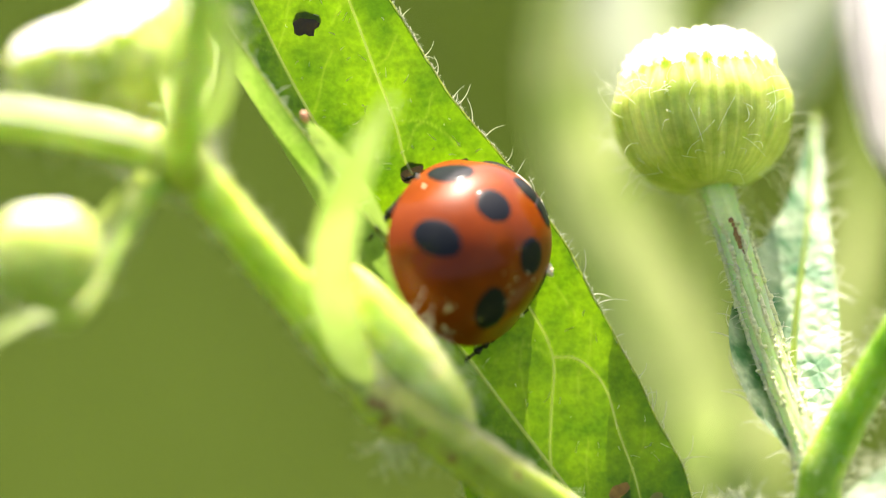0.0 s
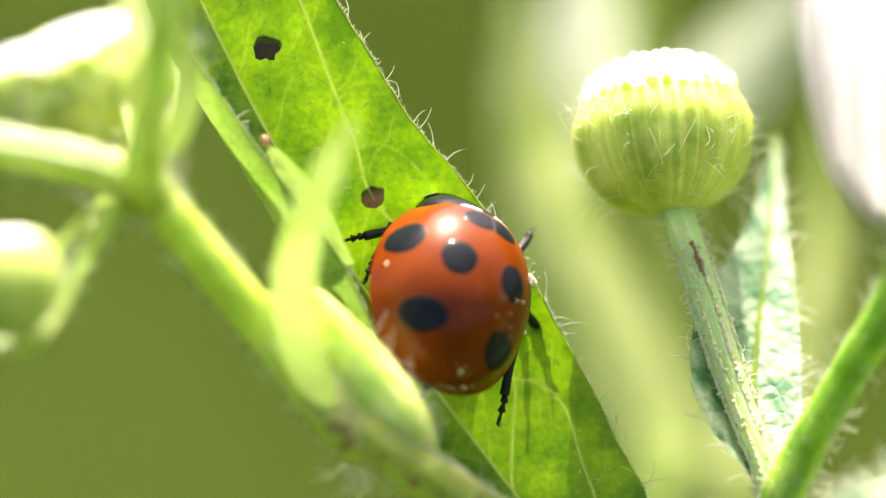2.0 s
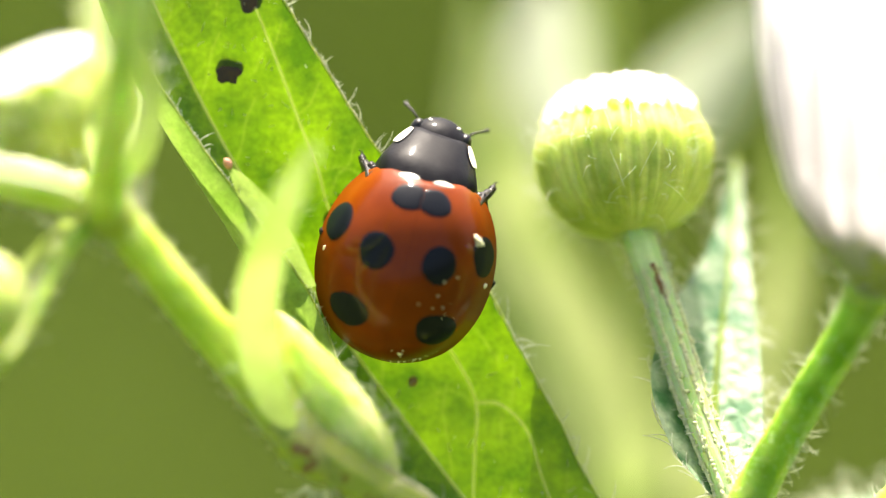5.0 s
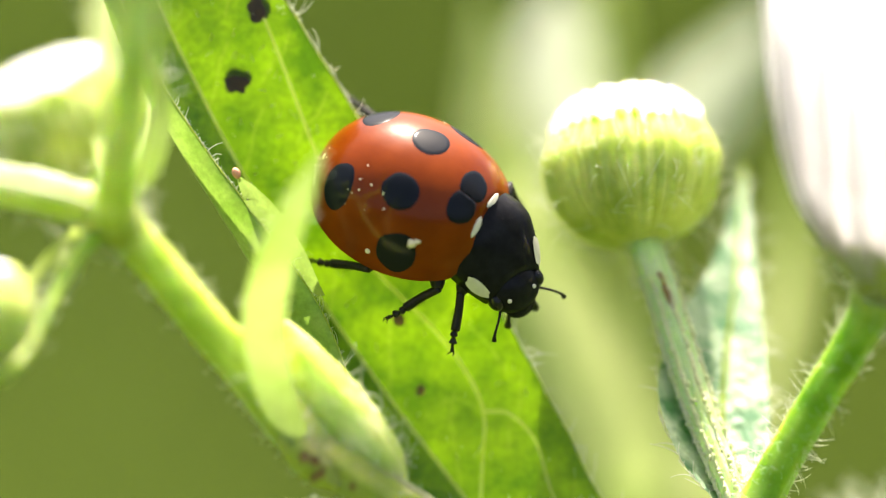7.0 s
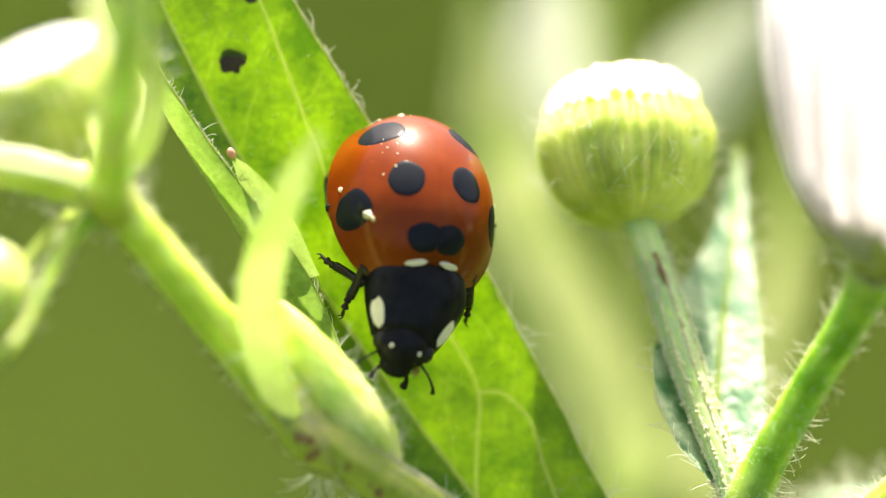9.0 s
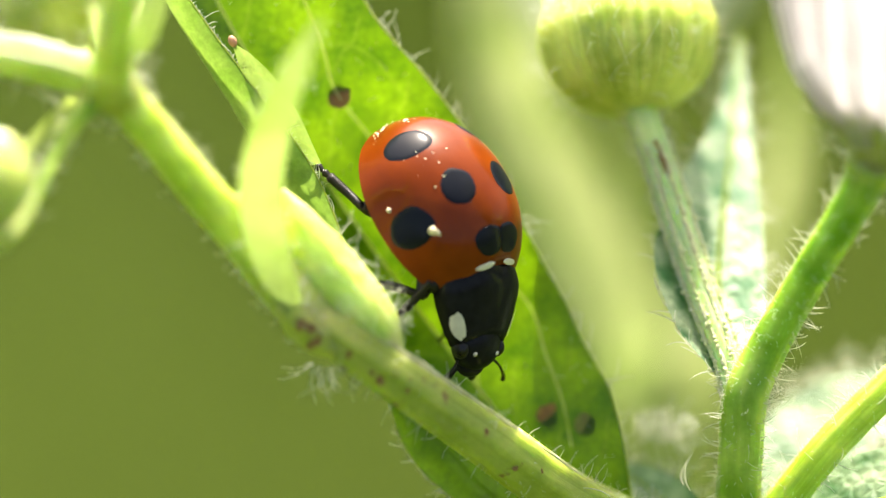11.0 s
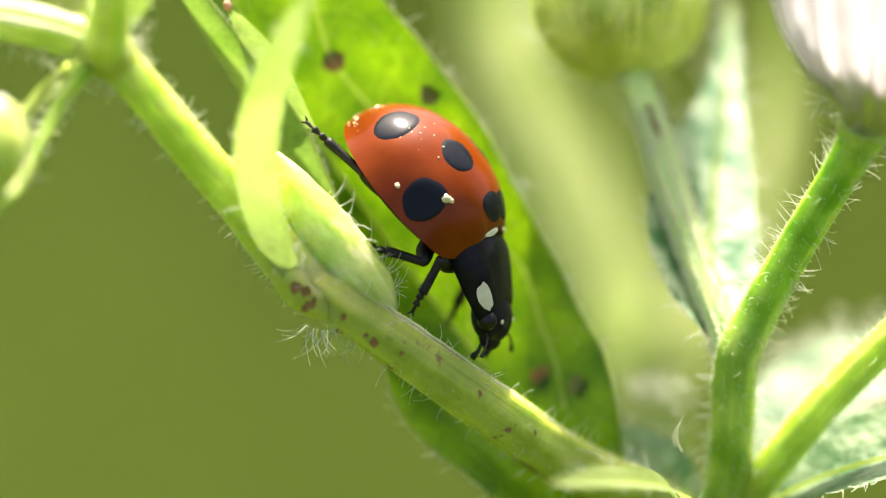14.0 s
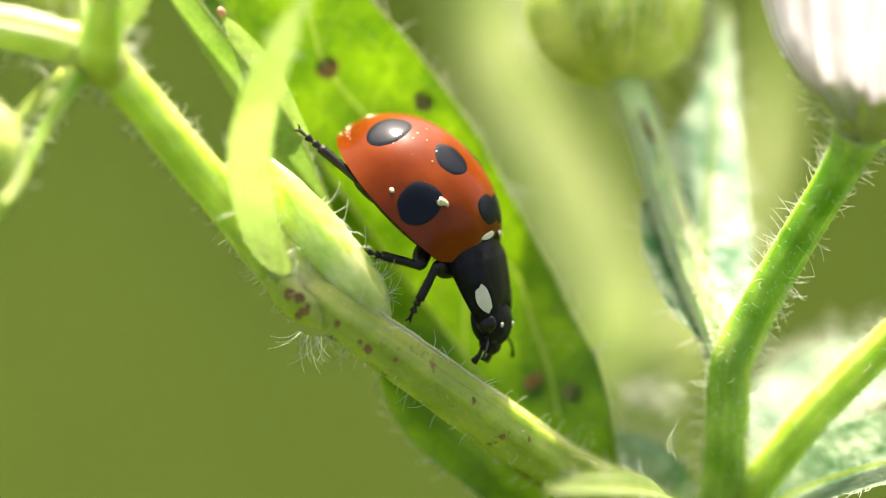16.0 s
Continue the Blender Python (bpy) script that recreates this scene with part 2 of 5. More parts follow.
def spline(pts, n):
    """n + 1 points along a smooth line through pts (vectors of any length)."""
    p = [np.array(q, float) for q in pts]
    p = [2 * p[0] - p[1]] + p + [2 * p[-1] - p[-2]]
    k = len(p) - 3
    out = []
    for i in range(n + 1):
        f = min(i / n * k, k - 1e-9)
        j, t = int(f), f - int(f)
        a, b, c, d = p[j:j + 4]
        out.append(0.5 * (2 * b + (c - a) * t + (2 * a - 5 * b + 4 * c - d) * t * t + (3 * b - a - 3 * c + d) * t ** 3))
    return out


def tube(bm, pts, radii, n=24, sides=12, ribs=0, depth=0.0, rough=0.0, cap=True):
    """A tapered stem along pts, with ribs along it where they are given."""
    line = spline([(*p, r) for p, r in zip(pts, radii)], n)
    rings, up = [], Vector((0.13, 0.21, 0.97))
    for i, q in enumerate(line):
        c, r = Vector(q[:3]), max(q[3], 1e-4)
        a, b = line[max(i - 1, 0)], line[min(i + 1, n)]
        d = Vector(b[:3] - a[:3]).normalized()
        s = d.cross(up).normalized()
        u = s.cross(d)
        ring = []
        for k in range(sides):
            w = 2 * math.pi * k / sides
            rr = r * (1 + depth * math.cos(ribs * w)) if ribs else r
            if rough:
                rr *= 1 + rough * noise.noise(c * 1.7 + Vector((k * 0.9, 0, 0)))
            ring.append(bm.verts.new(c + s * (rr * math.cos(w)) + u * (rr * math.sin(w))))
        rings.append(ring)
    uv = bm.loops.layers.uv.verify()
    gone = 0.0
    for i, (a, b) in enumerate(zip(rings, rings[1:])):
        step = float(np.linalg.norm(line[i + 1][:3] - line[i][:3]))
        for k in range(sides):
            face = bm.faces.new((a[k], a[(k + 1) % sides], b[(k + 1) % sides], b[k]))
            for loop, (x, y) in zip(face.loops, ((k, gone), (k + 1, gone), (k + 1, gone + step), (k, gone + step))):
                loop[uv].uv = (x / sides, y)
        gone += step
    if cap:
        bm.faces.new(rings[0][::-1])
        bm.faces.new(rings[-1])
    return line


def half_tube(bm, pts, radii, n):
    """The raised back of a vein that lies on a leaf facing the camera."""
    line = spline([(*p, r) for p, r in zip(pts, radii)], n)
    last = None
    for i, q in enumerate(line):
        d = Vector(line[min(i + 1, n)][:3] - line[max(i - 1, 0)][:3]).normalized()
        s = d.cross(Vector((0, 0, 1))).normalized()
        u = s.cross(d)
        cur = [bm.verts.new(Vector(q[:3]) + s * (q[3] * 1.3 * math.cos(a)) + u * (q[3] * math.sin(a) + 0.012)) for a in (3.14, 2.3, 1.57, 0.84, 0)]
        if last:
            for k in range(4):
                bm.faces.new((last[k], last[k + 1], cur[k + 1], cur[k]))
        last = cur


def ball(bm, c, r, m=None, seg=16, rings=10):
    """An ellipsoid at c with the half axes r."""
    mat = Matrix.Translation(c) @ (m or Matrix()) @ Matrix.Diagonal((*r, 1))
    lo, hi = bm.verts.new(mat @ Vector((0, 0, -1))), bm.verts.new(mat @ Vector((0, 0, 1)))
    last = None
    for i in range(1, rings):
        a = math.pi * i / rings
        z, w = -math.cos(a), math.sin(a)
        ring = [bm.verts.new(mat @ Vector((w * math.cos(2 * math.pi * k / seg), w * math.sin(2 * math.pi * k / seg), z))) for k in range(seg)]
        for k in range(seg):
            j = (k + 1) % seg
            if last:
                bm.faces.new((last[k], last[j], ring[j], ring[k]))
            else:
                bm.faces.new((lo, ring[j], ring[k]))
        last = ring
    for k in range(seg):
        bm.faces.new((last[k], last[(k + 1) % seg], hi))


def hair(bm, base, way, length, thick=0.030, bend=0.5, droop=(0, 0, 0)):
    """One curved, tapered plant hair."""
    way = Vector(way).normalized()
    side = way.cross(Vector((random.uniform(-1, 1), random.uniform(-1, 1), random.uniform(-1, 1)))).normalized()
    last = None
    c, d = Vector(base), way.copy()
    for i in range(6):
        f = i / 5
        r = thick * (1 - 0.65 * f)
        e1 = d.cross(Vector((0.3, 0.5, 0.81))).normalized()
        e2 = d.cross(e1)
        ring = [bm.verts.new(c + e1 * (r * math.cos(w)) + e2 * (r * math.sin(w))) for w in (0, 2.094, 4.189)]
        if last:
            for k in range(3):
                bm.faces.new((last[k], last[(k + 1) % 3], ring[(k + 1) % 3], ring[k]))
        last = ring
        d = (d + side * (bend / 5 * random.uniform(0.4, 1.6)) + Vector(droop) * 0.2).normalized()
        c = c + d * (length / 5)
    bm.faces.new(last)


def stem_hairs(bm, line, count, length, lean=0.25, thick=0.015, start=0.0, end=1.0, droop=(0, 0, 0)):
    """Hairs spread round a stem whose centre line tube() returned."""
    for _ in range(count):
        f = random.uniform(start, end) * (len(line) - 1)
        i = min(int(f), len(line) - 2)
        q = line[i] + (line[i + 1] - line[i]) * (f - i)
        d = Vector(line[i + 1][:3] - line[i][:3]).normalized()
        a = Vector((random.gauss(0, 1), random.gauss(0, 1), random.gauss(0, 1)))
        a.z *= 0.4
        a = (a - d * a.dot(d)).normalized()
        hair(bm, Vector(q[:3]) + a * (q[3] * 0.96), a + d * random.uniform(-lean, lean * 2), length * random.uniform(0.4, 1.4), thick, 0.9, droop)


def blade(bm, mid, left, right, facing, fold_l=0.1, fold_r=0.1, n=48, across=7, teeth=0, tooth=0.0, ripple=0.05, curl=0.0, seed=0.0):
    """A leaf blade along the line mid. left, right: half widths along it; fold: how steeply each half rises towards facing.
    Returns the rows of vertices, from the left margin to the right one."""
    f = Vector(facing).normalized()
    k = len(mid)
    data = spline([(*m, a, b) for m, a, b in zip(mid, left, right)], n)
    rows = []
    for i, q in enumerate(data):
        c = Vector(q[:3])
        d = Vector(data[min(i + 1, n)][:3] - data[max(i - 1, 0)][:3]).normalized()
        s = d.cross(f).normalized()
        u = s.cross(d).normalized()
        row = []
        for j in range(-across, across + 1):
            v = j / across
            w, fo = (max(q[4], 0.01), fold_r) if v > 0 else (max(q[3], 0.01), fold_l)
            if teeth:
                saw = (i * teeth / n + (0.37 if v > 0 else 0)) % 1.0
                w *= 1 + tooth * (1 - saw) * abs(v) ** 3
            a = abs(v)
            p = c + s * (w * v * math.cos(fo)) + u * (w * (a * math.sin(fo) - curl * a ** 3))
            p += u * ripple * a * (noise.noise(Vector((i * 0.22, v * 1.6 + seed, seed))) + 0.5 * noise.noise(Vector((i * 0.6, v * 4 + seed, seed + 3))))
            row.append(bm.verts.new(p))
        rows.append(row)
    for a, b in zip(rows, rows[1:]):
        for x in range(2 * across):
            bm.faces.new((a[x], a[x + 1], b[x + 1], b[x]))
    return rows


def margin_hairs(bm, edge, centre, count, length, start=0.0, end=1.0, thick=0.021, tilt=0.5):
    """Hairs along a leaf's margin; edge and centre are lists of points along the margin and the midrib."""
    for _ in range(count):
        f = random.uniform(start, end) * (len(edge) - 2)
        i = int(f)
        p = edge[i].lerp(edge[i + 1], f - i)
        out = (p - centre[i]).normalized()
        d = (edge[i + 1] - edge[i]).normalized()
        hair(bm, p, out + d * random.uniform(-0.2, 0.2 + tilt) + Vector((0, 0, random.uniform(-0.4, 0.5))), length * random.uniform(0.2, 1.25), thick, random.uniform(0.5, 1.6))


def thing(name, base, label, category, group=""):
    """An Empty at a point of the plan, upright on the sheet."""
    ob = new(name)
    ob.empty_display_size = 0.002
    ob.matrix_world = SHEET @ Matrix.Translation(Vector(base) * 0.001)
    return tagged(ob, label, category, group)


# ---- the ground ----
def build_ground():
    bm = bmesh.new()
    size = [-400, -60, -12, -4, -2, -1, -0.5, 0, 0.5, 1, 2, 4, 12, 60, 400]
    grid = [[bm.verts.new((x, y, 0.02 * noise.noise(Vector((x * 0.9, y * 0.9, 0))) if abs(x) < 13 and abs(y) < 13 else 0)) for x in size] for y in size]
    for a, b in zip(grid, grid[1:]):
        for i in range(len(size) - 1):
            bm.faces.new((a[i], a[i + 1], b[i + 1], b[i]))
    for v in bm.verts:
        v.co *= 1000
    tagged(finish("ground", bm, SOIL), "olive green meadow soil under short grass", "ground", kind="structure")


def build_grass():
    verts, faces = [], []
    rnd = random.Random(4)
    for _ in range(9000):
        x, y = rnd.gauss(0, 0.55), 1.35 + rnd.gauss(0, 0.7)
        z = 0.02 * noise.noise(Vector((x * 0.9, y * 0.9, 0))) - 0.012
        h, w, a = rnd.uniform(0.03, 0.10), rnd.uniform(0.0015, 0.0035), rnd.uniform(0, 6.283)
        lx, ly = rnd.gauss(0, 0.35) * h, rnd.gauss(0, 0.35) * h
        cx, cy = math.cos(a) * w, math.sin(a) * w
        k = len(verts)
        verts += [(x - cx, y - cy, z), (x + cx, y + cy, z), (x + lx * 0.3 - cx * 0.8, y + ly * 0.3 - cy * 0.8, z + h * 0.55),
                  (x + lx * 0.3 + cx * 0.8, y + ly * 0.3 + cy * 0.8, z + h * 0.55), (x + lx, y + ly, z + h * 0.95)]
        faces += [(k, k + 1, k + 3, k + 2), (k + 2, k + 3, k + 4)]
    me = bpy.data.meshes.new("grass")
    me.from_pydata(verts, [], faces)
    me.materials.append(GRASS)
    tagged(new("grass", me), "short sunlit meadow grass, far out of focus", "grass", kind="stuff")


build_ground()
build_grass()


# ---- flower heads ----
def bud_profile(f, size):
    """Radius and height of a bud's green cup, from its stalk (0) to its rim (1)."""
    w = f * 2.2
    r = 0.18 + 0.82 * math.sin(min(w, 1.571)) ** 0.95 if f > 0 else 0.18
    return size * r * (1 - 0.24 * max(0.0, w - 1.571) ** 1.5), size * (0.6 * (1 - math.cos(min(w, 1.571))) + 0.125 * w ** 2 + 0.03 * w)


def build_bud(parent, base, axis, size, turn=0.0, hairs=110, open_top=1.0, crown=15):
    """A closed daisy bud: cup, narrow bracts, pale packed florets and long hairs."""
    m = mm(Matrix.Translation(base) @ Vector((0, 0, 1)).rotation_difference(Vector(axis)).to_matrix().to_4x4() @ Matrix.Rotation(turn, 4, "Z"))
    rim, top = bud_profile(1.0, size)
    seg = 170
    bm = bmesh.new()
    rings = []
    for i in range(17):
        r, h = bud_profile(i / 16, size)
        rings.append([bm.verts.new((r * (1 + 0.018 * math.cos(34 * a)) * math.cos(a), r * (1 + 0.018 * math.cos(34 * a)) * math.sin(a), h)) for a in [2 * math.pi * k / seg for k in range(seg)]])
    # the dome of packed florets closes it
    for i in range(1, 30):
        e = math.pi / 2 * i / 30
        ring = []
        for k in range(seg):
            a = 2 * math.pi * k / seg
            q = Vector((rim * math.cos(e) ** 0.9 * math.cos(a), rim * math.cos(e) ** 0.9 * math.sin(a), top + size * 0.52 * open_top * math.sin(e)))
            near = noise.voronoi(q * (9.0 / size) + Vector((turn * 5, 0, 0)))[0][0]
            ring.append(bm.verts.new(q + q.normalized() * size * min(1, i / 3) * (0.07 - 0.17 * near)))
        rings.append(ring)
    uv = bm.loops.layers.uv.verify()
    for n, (a, b) in enumerate(zip(rings, rings[1:])):
        for k in range(seg):
            face = bm.faces.new((a[k], a[(k + 1) % seg], b[(k + 1) % seg], b[k]))
            face.material_index = 0 if n < crown + (0, 1, 2, 1, 0)[k % 5] + (k // 5 * 7 % 4) else 1
            for loop, (x, y) in zip(face.loops, ((k, n), (k + 1, n), (k + 1, n + 1), (k, n + 1))):
                loop[uv].uv = (x / seg, y * 0.3)
    bm.faces.new(rings[0][::-1])
    bm.faces.new(rings[-1]).material_index = 1
    bud = finish("flower_bud", bm, BRACT, parent, "round yellow-green bud with a white crown", m)
    bud.data.materials.append(FLORET)
    bm = bmesh.new()
    for _ in range(hairs):
        f = random.uniform(0.12, 1.0) ** 0.8
        a = random.uniform(0, 6.2832)
        r, h = bud_profile(f, size)
        out = Vector((math.cos(a), math.sin(a), random.uniform(-0.25, 0.6) - (0.5 - f) * 0.5))
        hair(bm, (r * math.cos(a), r * math.sin(a), h), out, size * random.uniform(0.15, 0.5), 0.012, 1.8)
    tagged(finish("hair_fringe", bm, HAIR, bud, "long white bristly hairs"), kind="stuff")
    return bud


# radius of the half-open daisy over its height above the stalk
FUNNEL = ((0.0, 0.62), (0.5, 0.80), (0.95, 1.12), (1.9, 1.85), (3.3, 2.60), (5.2, 3.10), (7.4, 3.40), (11.5, 3.7))


def funnel(h):
    for (h0, r0), (h1, r1) in zip(FUNNEL, FUNNEL[1:]):
        if h <= h1:
            f = (h - h0) / (h1 - h0)
            return r0 + (r1 - r0) * f
    return FUNNEL[-1][1]


def strip(bm, heights, widths, out, cup):
    """A narrow blade that climbs the funnel, out from its wall, its back bowed by cup."""
    prev = None
    for h, w in zip(heights, widths):
        r = funnel(h) + out
        cur = [bm.verts.new((r - cup * w * v * v, w * v, h)) for v in (-1, -0.5, 0, 0.5, 1)]
        if prev:
            for k in range(4):
                bm.faces.new((prev[k], prev[k + 1], cur[k + 1], cur[k]))
        prev = cur


def build_flower(parent, base, axis):
    """A half-open daisy: green cup with narrow bracts, a funnel of narrow white petals, yellow middle."""
    m = mm(Matrix.Translation(base) @ Vector((0, 0, 1)).rotation_difference(Vector(axis)).to_matrix().to_4x4())
    bm = bmesh.new()
    rings = []
    for i in range(10):
        h = 1.5 * i / 9
        rings.append([bm.verts.new((funnel(h) * math.cos(a), funnel(h) * math.sin(a), h)) for a in [2 * math.pi * k / 36 for k in range(36)]])
    for a, b in zip(rings, rings[1:]):
        for k in range(36):
            bm.faces.new((a[k], a[(k + 1) % 36], b[(k + 1) % 36], b[k]))
    bm.faces.new(rings[0][::-1])
    bm.faces.new(rings[-1])
    flower = finish("flower_head", bm, THIN_STEM, parent, "half-open daisy with narrow upright white petals", m)
    bm = bmesh.new()
    strip(bm, [0.15 + 2.3 * i / 9 for i in range(10)], [0.16, 0.2, 0.22, 0.22, 0.21, 0.19, 0.16, 0.12, 0.07, 0.01], 0.05, 0.4)
    green = finish("bract", bm, THIN_STEM, flower)
    for k in range(1, 30):
        shared("bract", green, flower, Matrix.Rotation(2 * math.pi * (k + random.uniform(-0.25, 0.25)) / 30, 4, "Z") @ Matrix.Diagonal((1, 1, random.uniform(0.8, 1.15), 1)))
    for row, count, out in ((0, 40, 0.0), (1, 30, -0.16)):
        bm = bmesh.new()
        strip(bm, [0.9 + 9.4 * i / 12 for i in range(13)], [0.10, 0.19, 0.25, 0.29, 0.31, 0.33, 0.34, 0.34, 0.33, 0.31, 0.27, 0.2, 0.06], out, 0.35)
        piece = finish("petal", bm, PETAL, flower)
        for k in range(1, count):
            shared("petal", piece, flower, Matrix.Rotation(2 * math.pi * (k + 0.5 * row + random.uniform(-0.25, 0.25)) / count, 4, "Z") @ Matrix.Rotation(radians(random.uniform(-1.5, 1.5)), 4, "Y") @ Matrix.Diagonal((1, 1, random.uniform(0.9, 1.04), 1)))
    bm = bmesh.new()
    ball(bm, (0, 0, 1.6), (1.4, 1.4, 0.6))
    for k in range(160):
        f, a = math.sqrt((k + 0.5) / 160), k * 2.39996
        ball(bm, (1.4 * f * math.cos(a), 1.4 * f * math.sin(a), 1.6 + 0.6 * math.sqrt(1 - f * f)), (0.12, 0.12, 0.32), None, 6, 4)
    tagged(finish("flower_disc", bm, DISC, flower, "yellow disc florets"), kind="stuff")
    bm = bmesh.new()
    for _ in range(110):
        a, h = random.uniform(0, 6.2832), random.uniform(0.1, 2.0)
        hair(bm, (funnel(h) * math.cos(a), funnel(h) * math.sin(a), h), (math.cos(a), math.sin(a), random.uniform(-0.3, 0.3)), random.uniform(0.4, 1.0), 0.02, 1.0)
    tagged(finish("hair_fringe", bm, HAIR, flower, "white bristly hairs"), kind="stuff")
    return flower


# ---- the plant that carries the ladybird ----
HUB = V(9.67, -11.13, 0)
ROOT = SHEET.inverted() @ Vector((0.03, 0.03, -0.01)) * 1000


def branch(parent, name, pts, radii, mat, label="", ribs=7, depth=0.06, n=40, hairs=0, length=0.5, sides=28, **kw):
    """A ribbed, hairy stem."""
    bm = bmesh.new()
    line = tube(bm, pts, radii, n, sides, ribs, depth, 0.03)
    ob = finish(name, bm, mat, parent, label)
    if hairs:
        bm = bmesh.new()
        stem_hairs(bm, line, hairs, length, **kw)
        stem_hairs(bm, line, hairs * 3, 0.13, thick=0.011)
        tagged(finish("hair_fringe", bm, HAIR, ob, "fine white hairs"), kind="stuff")
    return ob


def small_leaf(parent, mid, left, right, facing, mat, label, hairs=40, length=0.7, vein=True, fold=0.25, n=40, name="leaf", **kw):
    """A narrow leaf with its midrib and a fringe of hairs."""
    bm = bmesh.new()
    rows = blade(bm, mid, left, right, facing, fold, fold, n, 6, **kw)
    a, b, c = [[r[k].co.copy() for r in rows] for k in (0, -1, 6)]
    ob = finish(name, bm, mat, parent, label)
    if vein:
        bm = bmesh.new()
        w = max(left)
        tube(bm, [p for p in c[::4]], [0.06 * w * (1 - 0.75 * i / len(c[::4])) + 0.01 for i in range(len(c[::4]))], len(c[::4]) * 2, 8)
        finish("midrib", bm, VEIN, ob)
    if hairs:
        bm = bmesh.new()
        margin_hairs(bm, a, c, hairs // 2, length)
        margin_hairs(bm, b, c, hairs // 2, length)
        tagged(finish("hair_fringe", bm, HAIR, ob, "fine white hairs"), kind="stuff")
    return ob


def spot_on(parent, name, at, facing, r, mat, seed):
    """A thin ragged blotch on a leaf."""
    q = Vector((0, 0, 1)).rotation_difference(Vector(facing)).to_matrix().to_4x4()
    bm = bmesh.new()
    mid = bm.verts.new((0, 0, 0.018))
    ring = []
    for ringf, h in ((0.6, 0.02), (1.0, 0.012)):
        ring.append([bm.verts.new((r * ringf * (1 + 0.3 * noise.noise(Vector((math.cos(a) * 1.7 + 0.31, math.sin(a) * 1.7 + 0.17, seed + 0.37))) + 0.10 * noise.noise(Vector((math.cos(a) * 4.3, math.sin(a) * 4.3, seed + 0.61)))) * math.cos(a),
                                   r * ringf * (1 + 0.3 * noise.noise(Vector((math.cos(a) * 1.7 + 0.31, math.sin(a) * 1.7 + 0.17, seed + 0.37))) + 0.10 * noise.noise(Vector((math.cos(a) * 4.3, math.sin(a) * 4.3, seed + 0.61)))) * math.sin(a) * 1.15, h)) for a in [i * math.pi / 9 for i in range(18)]])
    for i in range(18):
        j = (i + 1) % 18
        bm.faces.new((mid, ring[0][i], ring[0][j]))
        bm.faces.new((ring[0][i], ring[1][i], ring[1][j], ring[0][j]))
    return finish(name, bm, mat, parent, m=mm(Matrix.Translation(at) @ q))


